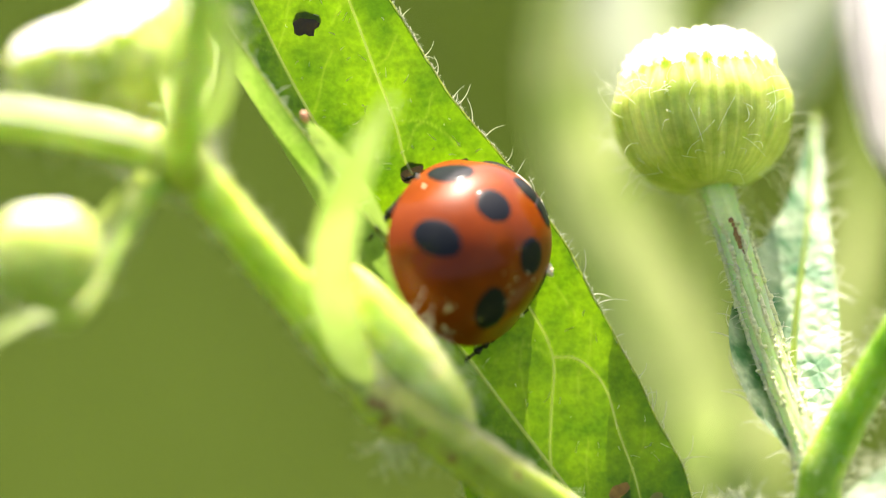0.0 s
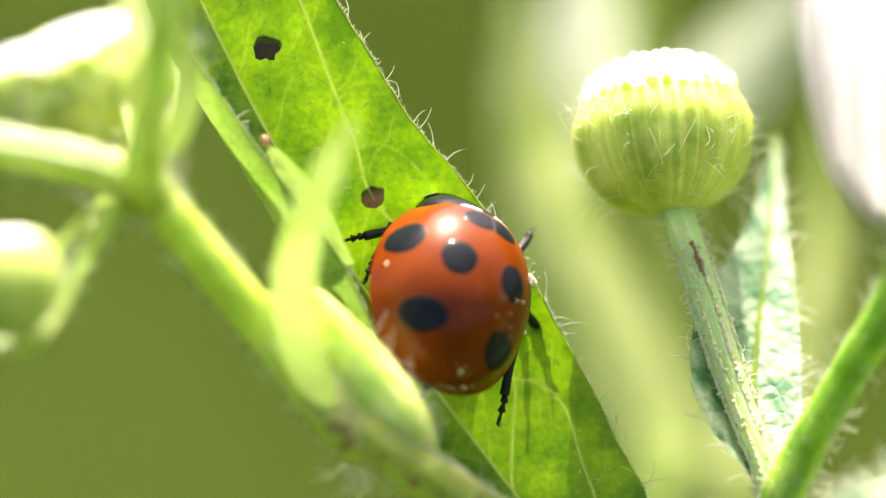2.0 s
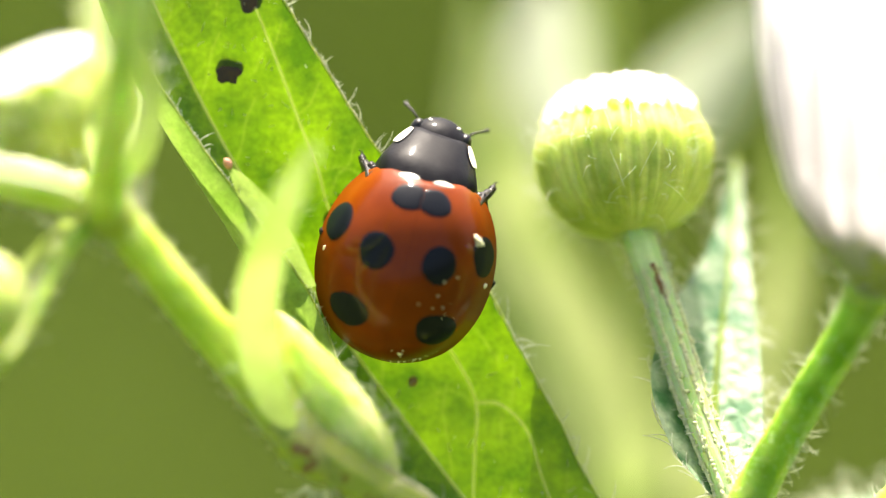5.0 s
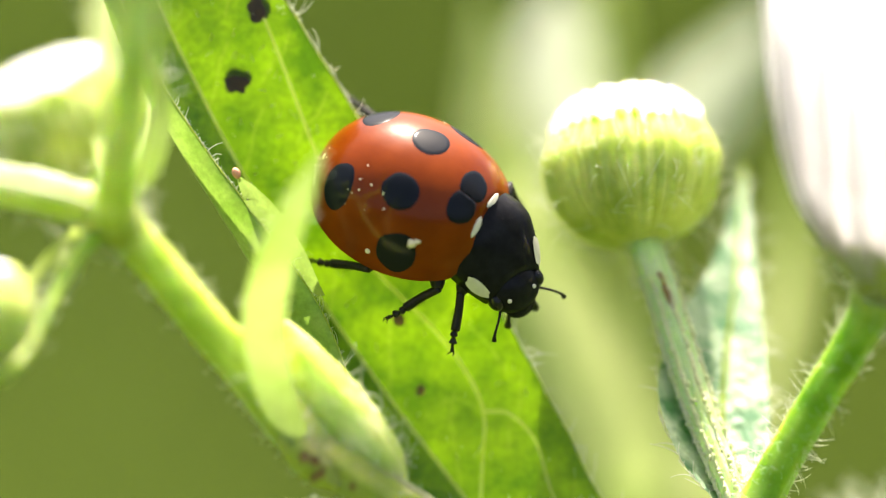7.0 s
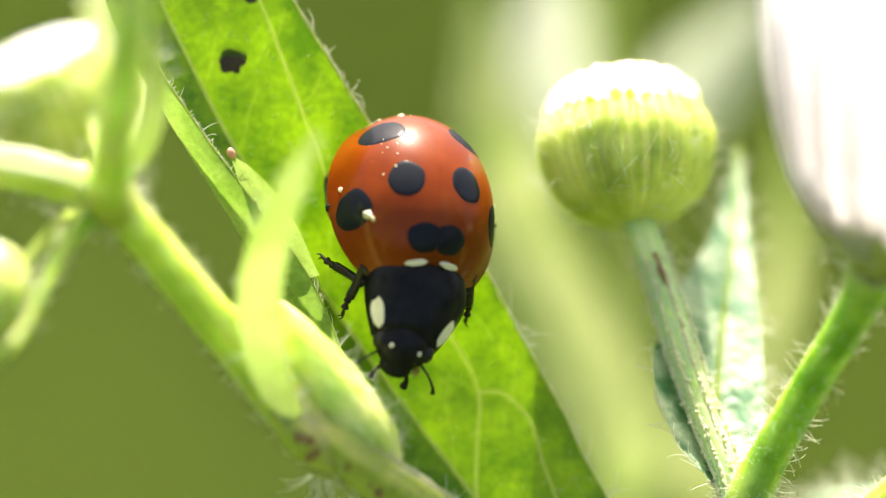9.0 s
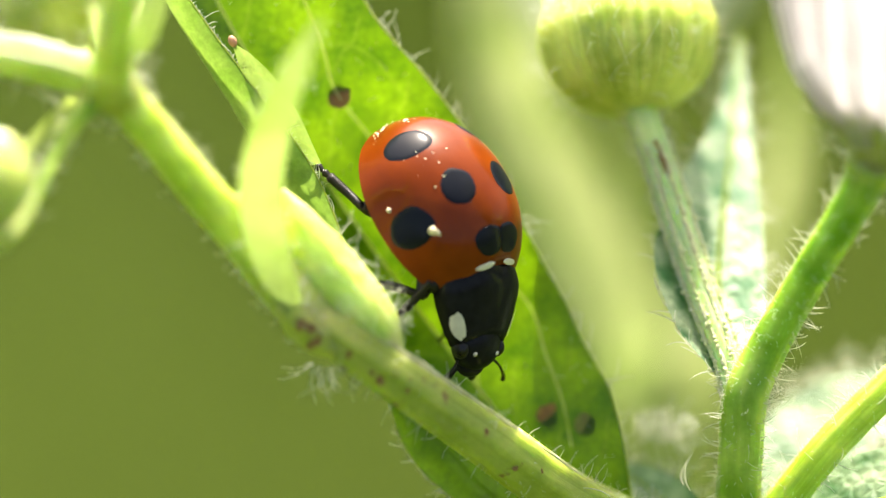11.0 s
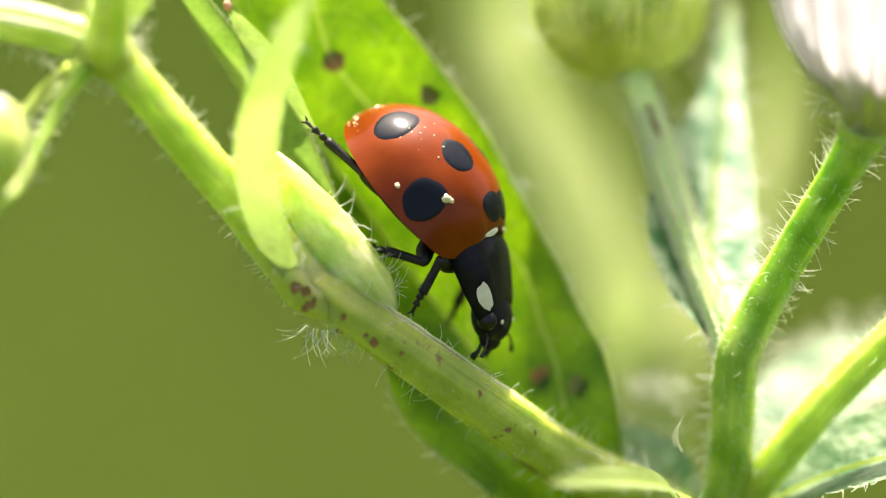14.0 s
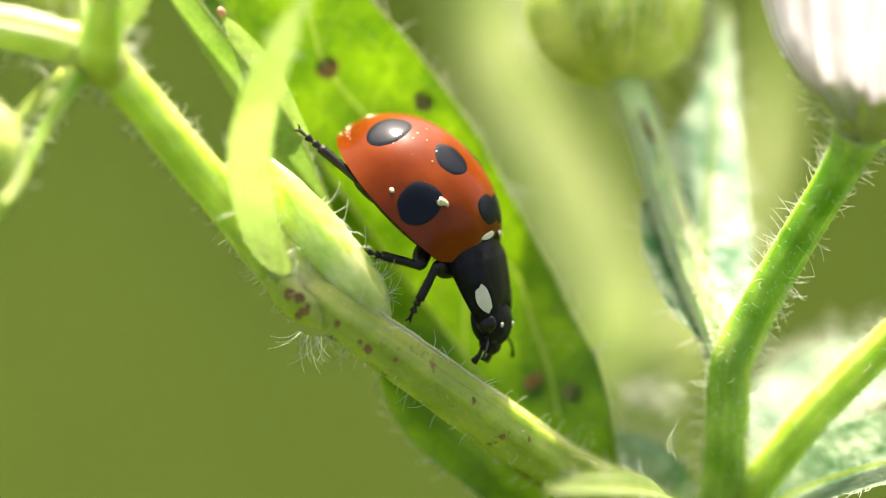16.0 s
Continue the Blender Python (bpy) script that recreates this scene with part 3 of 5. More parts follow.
def main_leaf(parent):
    """The broad leaf on which the ladybird walks: its left half folded up, with a rolled rim."""
    n = 360
    mid = [V(7.29, -11.71, 1), V(4.87, -8.53, 0.4), V(3.16, -6.26, 0), V(0.72, -3.05, -0.1), V(-1.32, -0.14, 0.1), V(-2.88, 2.37, 0.35), V(-4.14, 4.56, 0.5), V(-5.31, 6.91, 0.6), V(-6.49, 9.42, 0.5), V(-7.75, 12.09, 0.2)]
    right = [0.25, 2.6, 3.2, 3.92, 4.0, 3.6, 3.5, 3.25, 2.3, 0.2]
    crest = [0.8, 1.4, 1.7, 1.35, 1.15, 1.1, 1.2, 1.4, 1.2, 0.1]
    high = [0.3, 0.7, 0.9, 0.95, 1.0, 1.0, 1.05, 1.1, 0.8, 0.1]
    lip = [1.2, 2.15, 2.6, 1.15, 0.15, 0.25, 0.55, 0.85, 0.8, 0.05]
    lip_high = [0.9, 1.3, 1.3, 1.9, 2.3, 2.2, 2.0, 1.8, 1.2, 0.2]
    data = spline([(*m, *w) for m, w in zip(mid, zip(right, crest, high, lip, lip_high))], n)
    bm = bmesh.new()
    rows = []
    A = 56
    for i, q in enumerate(data):
        k = i * 0.25
        c = Vector(q[:3])
        d = Vector(data[min(i + 1, n)][:3] - data[max(i - 1, 0)][:3]).normalized()
        s = d.cross(Vector((0, 0, 1))).normalized()
        u = s.cross(d).normalized()
        w_r, w_c, h_c, w_l, h_l = q[3:]
        row = []
        wob = 1 + 0.025 * noise.noise(Vector((k * 0.16, 0, 0))) + 0.015 * noise.noise(Vector((k * 0.5, 7, 0))) + 0.010 * noise.noise(Vector((k * 1.7, 3, 0)))
        for j in range(-A, A + 1):
            v = j / A
            a = abs(v)
            if v <= 0:
                # rises to a crest, then rolls over towards the midrib
                g, h = min(a / 0.55, 1.0) * math.pi / 2, max(0.0, (a - 0.55) / 0.45) * math.pi / 2
                p = c - s * (wob * (w_c * (0.7 * g / (math.pi / 2) + 0.3 * math.sin(g)) + (w_l - w_c) * (1 - math.cos(h)))) + u * (h_c * g / (math.pi / 2) + (h_l - h_c) * math.sin(h))
            else:
                p = c + s * (w_r * wob * v) + u * (w_r * (0.10 * v ** 2 - 0.03 * v) - 0.03 * v ** 6)
            p += u * (0.10 * math.sin(k * 0.55 + 2.2 * a) * a * (1 - a) + 0.12 * a * noise.noise(Vector((k * 0.13, v * 2.3, 2))))
            row.append(bm.verts.new(p))
        rows.append(row)
    for a, b in zip(rows, rows[1:]):
        for x in range(2 * A):
            bm.faces.new((a[x], a[x + 1], b[x + 1], b[x]))
    pos = [[v.co.copy() for v in r] for r in rows]
    leaf = finish("leaf", bm, LEAF, parent, "broad bright green leaf, sunlit from behind, with dark blotches")
    # the rolled rim turns its paler underside outwards
    leaf.data.materials.append(UNDERSIDE)
    leaf.data.polygons.foreach_set("material_index", [1 if (k % (2 * A)) < 0.44 * A and k // (2 * A) > 0.33 * n else 0 for k in range(len(leaf.data.polygons))])

    def on(f, v):
        x, y = f * n, (v + 1) * A
        i, j = min(int(x), n - 1), min(int(y), 2 * A - 1)
        a = pos[i][j].lerp(pos[i + 1][j], x - i)
        b = pos[i][j + 1].lerp(pos[i + 1][j + 1], x - i)
        return a.lerp(b, y - j)

    cloud = [on(a / 240, b / 50) for a in range(5, 236) for b in range(0, 51)]
    flat = np.array([(p.x, p.y) for p in cloud])

    def above(x, y, lift=0.0):
        """The point of the flat half over (x, y) of the plan."""
        k = int(np.argmin(((flat - (x, y)) ** 2).sum(1)))
        return Vector((x, y, cloud[k].z + lift))

    traced = []

    def vein(line, r0, r1, name="vein"):
        bm = bmesh.new()
        k = len(line)
        if r0 > 0.025:
            half_tube(bm, line, [r0 + (r1 - r0) * i / (k - 1) for i in range(k)], k * 5)
            finish(name, bm, CLEAR_VEIN, leaf)
        traced.append((np.array([q[:2] for q in spline(line, k * 6)]), 0.034 if r0 > 0.025 else 0.028))

    vein([on(i / 30, 0.0) for i in range(30)], 0.045, 0.028, "midrib")
    long_vein = [above(p.x, p.y) for p in (V(-3.05, 8.02, 0), V(-2.50, 6.61, 0), V(-1.92, 5.04, 0), V(-1.32, 3.47, 0), V(-0.93, 2.21, 0), V(0.25, 0.72, 0), V(1.51, -0.53, 0), V(2.45, -1.71, 0), V(3.05, -3.00, 0), V(3.01, -4.38, 0), V(2.98, -5.81, 0), V(3.23, -7.21, 0))]
    vein(long_vein, 0.026, 0.026)
    vein([above(p.x, p.y) for p in (V(3.05, -3.00, 0), V(3.78, -3.08, 0), V(4.49, -3.83, 0), V(4.88, -5.09, 0), V(5.35, -6.42, 0), V(5.59, -7.68, 0))], 0.026, 0.018)
    vein([above(p.x, p.y) for p in (V(3.05, -3.00, 0), V(2.29, -2.65, 0), V(1.66, -2.89, 0), V(1.35, -3.28, 0))], 0.015, 0.01)
    vein([above(p.x, p.y) for p in (V(-1.32, 3.47, 0), V(-0.61, 3.55, 0), V(0.09, 3.16, 0), V(0.88, 2.21, 0))], 0.018, 0.01)
    vein([above(p.x, p.y) for p in (V(1.51, -0.53, 0), V(2.29, -0.46, 0), V(3.00, -0.93, 0), V(3.71, -1.87, 0))], 0.018, 0.01)
    for k in range(9):
        f = 0.08 + 0.09 * k
        vein([on(f, 0.01), on(f + 0.02, 0.14), on(f + 0.045, 0.27), on(f + 0.06, 0.4)], 0.014, 0.008)
        vein([on(f, 0.5), on(f + 0.015, 0.62), on(f + 0.02, 0.75), on(f + 0.04, 0.9)], 0.014, 0.008)
        vein([on(f, -0.03), on(f + 0.02, -0.2), on(f + 0.04, -0.4)], 0.016, 0.01)
    # the paler tissue along the veins
    xy = np.array([(p.x, p.y) for r in pos for p in r])
    tint = np.zeros(len(xy))
    for line, r in traced:
        for a, b in zip(line, line[1:]):
            near = np.where((np.abs(xy - (a + b) / 2) < 0.35).all(1))[0]
            if len(near):
                d = b - a
                t = np.clip(((xy[near] - a) @ d) / max(d @ d, 1e-9), 0, 1)
                gap = np.linalg.norm(xy[near] - a - t[:, None] * d, axis=1)
                tint[near] = np.maximum(tint[near], np.exp(-((gap / (r * 1.05)) ** 2)) * (0.55 if r > 0.031 else 0.16))
    layer = leaf.data.attributes.new("vein", "FLOAT", "POINT")
    layer.data.foreach_set("value", tint.astype(np.float32))
    # thin rim beads along both margins
    for v in (-1, 1):
        bm = bmesh.new()
        tube(bm, [on(i / 45, v) for i in range(46)], [0.02] * 46, 135, 6)
        finish("rim", bm, VEIN, leaf, "pale leaf margin")
    bm = bmesh.new()
    edge_r, edge_l, inner = [r[-1] for r in pos], [r[0] for r in pos], [r[A] for r in pos]
    margin_hairs(bm, edge_r, inner, 58, 0.7, 0.05, 0.9, 0.015, tilt=1.1)
    margin_hairs(bm, edge_l, [r[12] for r in pos], 70, 0.5, 0.05, 0.9, 0.014, tilt=1.0)
    margin_hairs(bm, edge_r, inner, 700, 0.12, 0.05, 0.92, 0.010, tilt=0.8)
    margin_hairs(bm, edge_l, [r[12] for r in pos], 700, 0.12, 0.05, 0.92, 0.010, tilt=0.8)
    for _ in range(120):
        f, v = random.uniform(0.05, 0.85), random.uniform(0.05, 0.95)
        hair(bm, on(f, v), (random.uniform(-0.5, 0.5), random.uniform(-0.2, 0.8), 0.9), random.uniform(0.15, 0.4), 0.012, 0.8)
    tagged(finish("hair_fringe", bm, HAIR, leaf, "white fringe of curved hairs"), kind="stuff")
    # dark blotches
    for k, (p, r, mat) in enumerate(((V(-3.77, 6.28, 0), 0.36, ROT), (V(-0.88, 2.17, 0), 0.34, BROWN), (V(-3.20, 8.26, 0), 0.34, ROT), (V(1.29, -2.40, 0), 0.13, BROWN), (V(4.93, -6.81, 0), 0.3, BROWN), (V(5.98, -7.05, 0), 0.3, FADED), (V(0.69, -0.41, 0), 0.17, BROWN), (V(1.82, 1.19, 0), 0.3, FADED))):
        spot_on(leaf, "blotch", above(p.x, p.y, -0.01), (0, 0, 1), r, mat, k * 3.1)
    # a gland-tipped tooth on the folded margin
    bm = bmesh.new()
    blade(bm, [V(-1.69, 0.17, 2.3), V(-2.58, 1.88, 2.7), V(-3.29, 2.96, 2.8), V(-3.77, 3.55, 2.8)], [0.55, 0.62, 0.36, 0.06], [0.5, 0.56, 0.34, 0.06], (-0.6, -0.5, 1), 0.15, 0.15, 20, 4)
    tooth = finish("leaf_tooth", bm, YOUNG, leaf)
    bm = bmesh.new()
    ball(bm, V(-3.79, 3.63, 2.8), (0.12, 0.17, 0.1), pose(0, 0, 0, 0, 0, 25))
    finish("gland", bm, GLAND, tooth, "pink gland tip")
    return leaf


def nearer(x, y, z):
    """A point of the bud cluster, which leans towards the lens away from the joint."""
    return Vector((x, y, z + 2.2 * min(1.0, max(0.0, (-2.0 - x) / 5))))


def build_plant():
    plant = new("fleabane_plant")
    plant.empty_display_size = 0.002
    plant.matrix_world = SHEET
    tagged(plant, "hairy green fleabane plant with buds and white flower", "plant")
    branch(plant, "main_stem", [ROOT, ROOT.lerp(HUB, 0.35) + Vector((6, 0, 3)), ROOT.lerp(HUB, 0.7) + Vector((-2, 0, -2)), ROOT.lerp(HUB, 0.9), ROOT.lerp(HUB, 0.97), ROOT.lerp(HUB, 0.99), HUB], [2.2, 1.7, 1.3, 1.1, 1.0, 0.95, 0.7], GREEN_STEM, "thick ribbed green main stem", hairs=250, length=0.9, n=70, start=0.7)
    # the slanting stem in front of the leaf
    lower = branch(plant, "branch", [HUB, V(7.60, -10.07, 0.9), V(5.51, -9.04, 2), V(3.00, -7.22, 3.5), V(0.52, -5.47, 4.5), V(-0.98, -4.41, 4.95), V(-1.91, -3.67, 4.95)], [0.6, 0.72, 0.76, 0.74, 0.68, 0.62, 0.45], LOWER_STEM, "slanting yellow-green ribbed stem with brown marks", hairs=130, length=0.55, n=50)
    for k, (p, r) in enumerate(((V(0.12, -5.51, 5.11), 0.10), (V(1.01, -5.98, 5.01), 0.07), (V(2.17, -6.76, 4.53), 0.09), (V(3.10, -7.15, 4.25), 0.12), (V(3.96, -8.14, 3.71), 0.10), (V(4.66, -8.26, 3.39), 0.08), (V(1.78, -6.29, 4.69), 0.06))):
        spot_on(lower, "scar", p, (-0.1, 0.1, 1), r, BROWN, 31.0 + 4.0 * k)
    for a, r in ((0.30, 0.05), (0.55, 0.03)):
        bm = bmesh.new()
        run = [V(7.60, -10.07, 0.9), V(5.51, -9.04, 2), V(3.00, -7.22, 3.5), V(0.52, -5.47, 4.5), V(-0.6, -4.7, 4.9)]
        tube(bm, [p + Vector((0.58 * math.cos(a), 0.80 * math.cos(a), math.sin(a))) * 0.73 for p in run], [r * 0.3, r, r * 1.2, r, r * 0.3], 90, 6, rough=1.2)
        finish("ridge", bm, FIBRE, lower, "bleached frayed fibre")
    branch(plant, "branch", [nearer(-1.08, -4.41, 4.85), nearer(-2.22, -3.29, 4.75), nearer(-3.29, -1.98, 4.75), nearer(-4.83, -0.22, 4.8), nearer(-6.06, 1.32, 4.9), nearer(-7.10, 2.40, 5)], [0.62, 0.72, 0.64, 0.58, 0.56, 0.62], STEM, "bright yellow-green ribbed stem", hairs=190, length=0.38, n=50)
    branch(plant, "branch", [nearer(-7.04, 2.29, 5.3), nearer(-6.80, 3.65, 8.6), nearer(-6.50, 5.28, 11), nearer(-6.20, 7.53, 12.5), nearer(-6.10, 14.5, 13)], [0.6, 0.56, 0.56, 0.54, 0.48], THIN_STEM, "upright bud stalk", hairs=60, length=0.6)
    branch(plant, "branch", [nearer(-6.90, 2.40, 5), nearer(-8.36, 2.86, 5.1), nearer(-10.04, 3.21, 5.2), nearer(-12.03, 3.48, 5.3), nearer(-14.48, 3.62, 5.4)], [0.52, 0.56, 0.52, 0.5, 0.45], THIN_STEM, "thick pale side stem", hairs=90, length=0.6)
    side_stem = plant.children[-1]
    for a in (0.1, 0.8, 1.5):
        bm = bmesh.new()
        tube(bm, [p + Vector((0, 0.52 * math.sin(a), 0.52 * math.cos(a) + 0.1)) for p in (nearer(-7.16, 2.44, 4.9), nearer(-8.36, 2.86, 5.1), nearer(-10.04, 3.21, 5.2), nearer(-12.03, 3.48, 5.3), nearer(-14.33, 3.60, 5.4))], [0.05, 0.12, 0.12, 0.11, 0.08], 40, 8, rough=0.3)
        finish("ridge", bm, RIDGE, side_stem, "pale stem ridge")
    branch(plant, "branch", [nearer(-7.10, 2.40, 4.8), V(-7.5, 2.6, 2.5), V(-7.9, 2.8, -3.0), V(-8.21, 3.35, -8.9)], [0.5, 0.38, 0.36, 0.4], THIN_STEM, "short bud stalk", hairs=20)
    branch(plant, "branch", [nearer(-7.16, 2.32, 5), V(-8.3, 0.9, 8.2), V(-9.1, -0.9, 9.4), V(-9.85, -1.87, 10.5), V(-10.36, -1.60, 11.0)], [0.3, 0.16, 0.13, 0.14, 0.2], GREEN_STEM, "thin drooping bud stalk", hairs=16)
    small_leaf(plant, [nearer(-6.96, 2.62, 5.6), nearer(-6.02, 3.84, 6.2), nearer(-5.71, 5.36, 6.4), nearer(-5.86, 6.58, 6.4)], [0.2, 0.32, 0.3, 0.05], [0.2, 0.32, 0.3, 0.05], (0.6, 0, 1), YOUNG, "small upright bract leaf", 16, 0.6)
    for pts in ([nearer(-7.42, 2.32, 5.4), V(-8.08, 1.88, 6.4), V(-8.78, 1.20, 6.9), V(-9.43, 0.44, 7), V(-10.04, -0.37, 7)], [nearer(-7.30, 2.22, 5.4), V(-7.82, 1.62, 6.3), V(-8.30, 0.85, 6.7), V(-8.69, 0.17, 6.8), V(-8.93, -0.44, 6.8)]):
        small_leaf(plant, pts, [0.16, 0.24, 0.25, 0.2, 0.03], [0.16, 0.24, 0.25, 0.2, 0.03], (0.5, 0.35, 0.8), CLASP_BLADE, "narrow pale strap-like bract", 16, 0.5, fold=0.3)
    small_leaf(plant, [nearer(-10.22, -1.71, 4.7), nearer(-11.13, -1.91, 4.8), nearer(-11.90, -2.29, 4.9), nearer(-12.97, -3.06, 5)], [0.15, 0.3, 0.4, 0.05], [0.15, 0.3, 0.4, 0.05], (0.2, 0.8, 0.6), YOUNG, "narrow pale bract leaf", 14, 0.5)
    branch(plant, "branch", [V(-7.9, 2.8, -3.0), V(-9.2, 3.1, -6.0), V(-10.5, 4.0, -8.9)], [0.34, 0.3, 0.34], THIN_STEM, "short bud stalk", hairs=20)
    build_bud(plant, V(-10.5, 3.95, -9.0), (-0.35, 0.92, 0.16), 1.55, 1.7, 160, 0.8, 22)
    build_bud(plant, V(-8.25, 3.30, -9.1), (-0.40, 0.90, 0.18), 2.4, 0.3, 280, 0.8, 23)
    build_bud(plant, V(-10.39, -1.53, 11.0), (-0.08, 1.0, 0.05), 1.48, 1.1, 220, 1.0, 31)
    build_bud(plant, nearer(-14.48, 3.62, 5.4), (-0.5, 0.85, 0.1), 2.2, 2.0, 60)
    bm = bmesh.new()
    ball(bm, nearer(-7.08, 2.36, 5.1), (0.95, 0.72, 0.72), pose(0, 0, 0, 0, 0, -40), 40, 24)
    for v in bm.verts:
        v.co += Vector((0.08, 0.08, 0.08)) * noise.noise(v.co * 1.6)
    joint = finish("node_swelling", bm, STEM, plant, "knobbly joint of the bud stalks")
    bm = bmesh.new()
    for _ in range(60):
        a = random.uniform(0, 6.2832)
        hair(bm, nearer(-7.08, 2.36, 5.1) + Vector((0.85 * math.cos(a), 0.68 * math.sin(a), random.uniform(-0.2, 0.3))), (math.cos(a), math.sin(a), random.uniform(-0.3, 0.4)), random.uniform(0.2, 0.7), 0.014, 1.2)
    tagged(finish("hair_fringe", bm, HAIR, joint, "fine white hairs"), kind="stuff")
    small_leaf(plant, [V(-7.1, 2.6, 4.5), V(-7.25, 4.4, -6), V(-7.35, 6.4, -11.5), V(-7.4, 8.5, -13.5), V(-7.5, 11.5, -15)], [0.3, 0.75, 0.95, 0.95, 0.3], [0.3, 0.75, 0.95, 0.95, 0.3], (0.1, 0.3, 1), CLASP_BLADE, "upright yellow-green leaf behind the bud", 30, 0.6)
    # leaves at the node
    small_leaf(plant, [V(-1.70, -4.30, 5.2), V(-2.20, -3.45, 5.75), V(-2.72, -2.20, 6.3), V(-2.98, -0.44, 7.6), V(-2.60, 1.37, 9), V(-1.99, 2.80, 9.8), V(-1.35, 4.15, 10.2)], [0.08, 0.34, 0.54, 0.60, 0.52, 0.34, 0.04], [0.08, 0.34, 0.54, 0.60, 0.52, 0.34, 0.04], (0.1, 0.0, 1), YOUNG, "upright pointed leaf near the lens", 30, 0.5, vein=False, fold=0.05)
    bm = bmesh.new()
    line = tube(bm, [V(0.62, -4.92, 4.3), V(0.18, -4.33, 4.6), V(-0.55, -3.36, 4.75), V(-1.32, -2.29, 4.8), V(-1.95, -1.29, 4.8), V(-2.40, -0.45, 4.75)], [0.3, 0.62, 0.68, 0.62, 0.40, 0.05], 70, 36, 2, 0.16, 0.13)
    clasp = finish("clasping_bract", bm, CLASP, plant, "fleshy pale green bract clasping the joint")
    bm = bmesh.new()
    for _ in range(26):
        q = line[int(random.uniform(0.12, 0.98) * 50)]
        hair(bm, Vector(q[:3]) + Vector((0.78, 0.5, random.uniform(-0.2, 0.4))) * (q[3] * 0.95), (0.85, random.uniform(0.0, 0.5), random.uniform(-0.2, 0.5)), random.uniform(0.4, 1.05), 0.018, 1.5, (0, 0.5, 0))
    tagged(finish("hair_fringe", bm, HAIR, clasp, "curved white hairs"), kind="stuff")
    bm = bmesh.new()
    ball(bm, V(-1.72, -4.19, 5.1), (1.2, 0.60, 0.60), pose(0, 0, 0, 0, 0, -42), 56, 32)
    for v in bm.verts:
        v.co += Vector((0.06, 0.06, 0.06)) * noise.noise(v.co * 1.8)
    swell = finish("node_swelling", bm, STEM, plant, "knobbly stem joint with brown flecks")
    for k, (p, r) in enumerate(((V(-1.90, -4.15, 5.69), 0.16), (V(-1.62, -4.27, 5.69), 0.15), (V(-1.50, -4.55, 5.65), 0.16), (V(-1.66, -4.74, 5.59), 0.10), (V(-0.60, -4.97, 5.55), 0.09), (V(0.25, -5.69, 5.27), 0.13), (V(0.03, -5.48, 5.29), 0.07))):
        spot_on(swell, "scar", p, (-0.1, -0.15, 1), r, BROWN, 5.0 + 4.0 * k)
    bm = bmesh.new()
    for _ in range(22):
        a = random.uniform(-2.4, -0.9)
        hair(bm, V(-1.15, -4.80, 4.5) + Vector((0.7 * math.cos(a), 0.55 * math.sin(a), random.uniform(-0.3, 0.4))), (math.cos(a), math.sin(a), random.uniform(-0.3, 0.4)), random.uniform(0.5, 1.3), 0.020, 1.6)
    for _ in range(18):
        hair(bm, V(0.40, -4.30, 4.4) + Vector((random.uniform(-0.5, 0.2), random.uniform(-0.3, 0.6), random.uniform(-0.2, 0.4))), (0.9, random.uniform(-0.2, 0.9), random.uniform(-0.2, 0.5)), random.uniform(0.4, 0.9), 0.017, 1.4)
    tagged(finish("hair_fringe", bm, HAIR, swell, "tangled white hairs"), kind="stuff")
    main_leaf(plant)
    # right-hand stems
    branch(plant, "branch", [HUB, V(10.12, -9.75, 1.2), V(10.23, -7.92, 2.2), V(10.34, -6.27, 2.7), V(10.95, -4.87, 2.9), V(11.97, -3.00, 3.9), V(13.35, -0.61, 5.3), V(13.76, 0.25, 5.8)], [0.66, 0.62, 0.6, 0.62, 0.55, 0.52, 0.56, 0.8], GREEN_STEM, "green ribbed flower stalk with a bend", hairs=340, length=0.5, n=60, thick=0.014)
    build_flower(plant, V(13.86, 0.15, 5.8), (0.03, 1, 0.42))
    branch(plant, "branch", [HUB, V(10.95, -9.82, 1.2), V(12.69, -7.61, 2.2), V(14.94, -5.34, 2.6), V(17.31, -3.09, 2.8), V(18.85, -1.22, 3)], [0.55, 0.5, 0.5, 0.48, 0.45, 0.5], STEM, "slanting yellow-green side stem", hairs=230, length=0.5)
    build_bud(plant, V(18.85, -1.30, 3), (0.2, 1, 0), 2.3, 0.4, 50)
    branch(plant, "bud_stalk", [V(10.16, -6.36, 2.4), V(9.90, -5.20, 1.9), V(9.28, -3.58, 1.1), V(8.64, -1.63, 0.3), V(8.11, 0.17, -0.4), V(7.66, 1.59, -0.9), V(7.54, 2.03, -1)], [0.42, 0.4, 0.42, 0.46, 0.45, 0.46, 0.5], STALK, "downy bud stalk with pale ridges", ribs=8, depth=0.05, hairs=240, length=0.36, n=60, thick=0.018)
    stalk = bpy.data.objects["bud_stalk"]
    for a in (0.35, 1.15, 1.95, 2.75):
        bm = bmesh.new()
        pts, off = [V(10.16, -6.36, 2.4), V(9.90, -5.20, 1.9), V(9.28, -3.58, 1.1), V(8.64, -1.63, 0.3), V(8.11, 0.17, -0.4), V(7.74, 1.36, -0.9)], [0.42, 0.42, 0.44, 0.48, 0.47, 0.44]
        tube(bm, [p + Vector((o * math.cos(a) * 0.95, o * math.cos(a) * 0.3, o * math.sin(a))) for p, o in zip(pts, off)], [0.04, 0.06, 0.06, 0.06, 0.04, 0.01], 120, 8, rough=0.9)
        edge = spline([(*(p + Vector((o * math.cos(a) * 0.95, o * math.cos(a) * 0.3, o * math.sin(a)))),) for p, o in zip(pts, off)], 60)
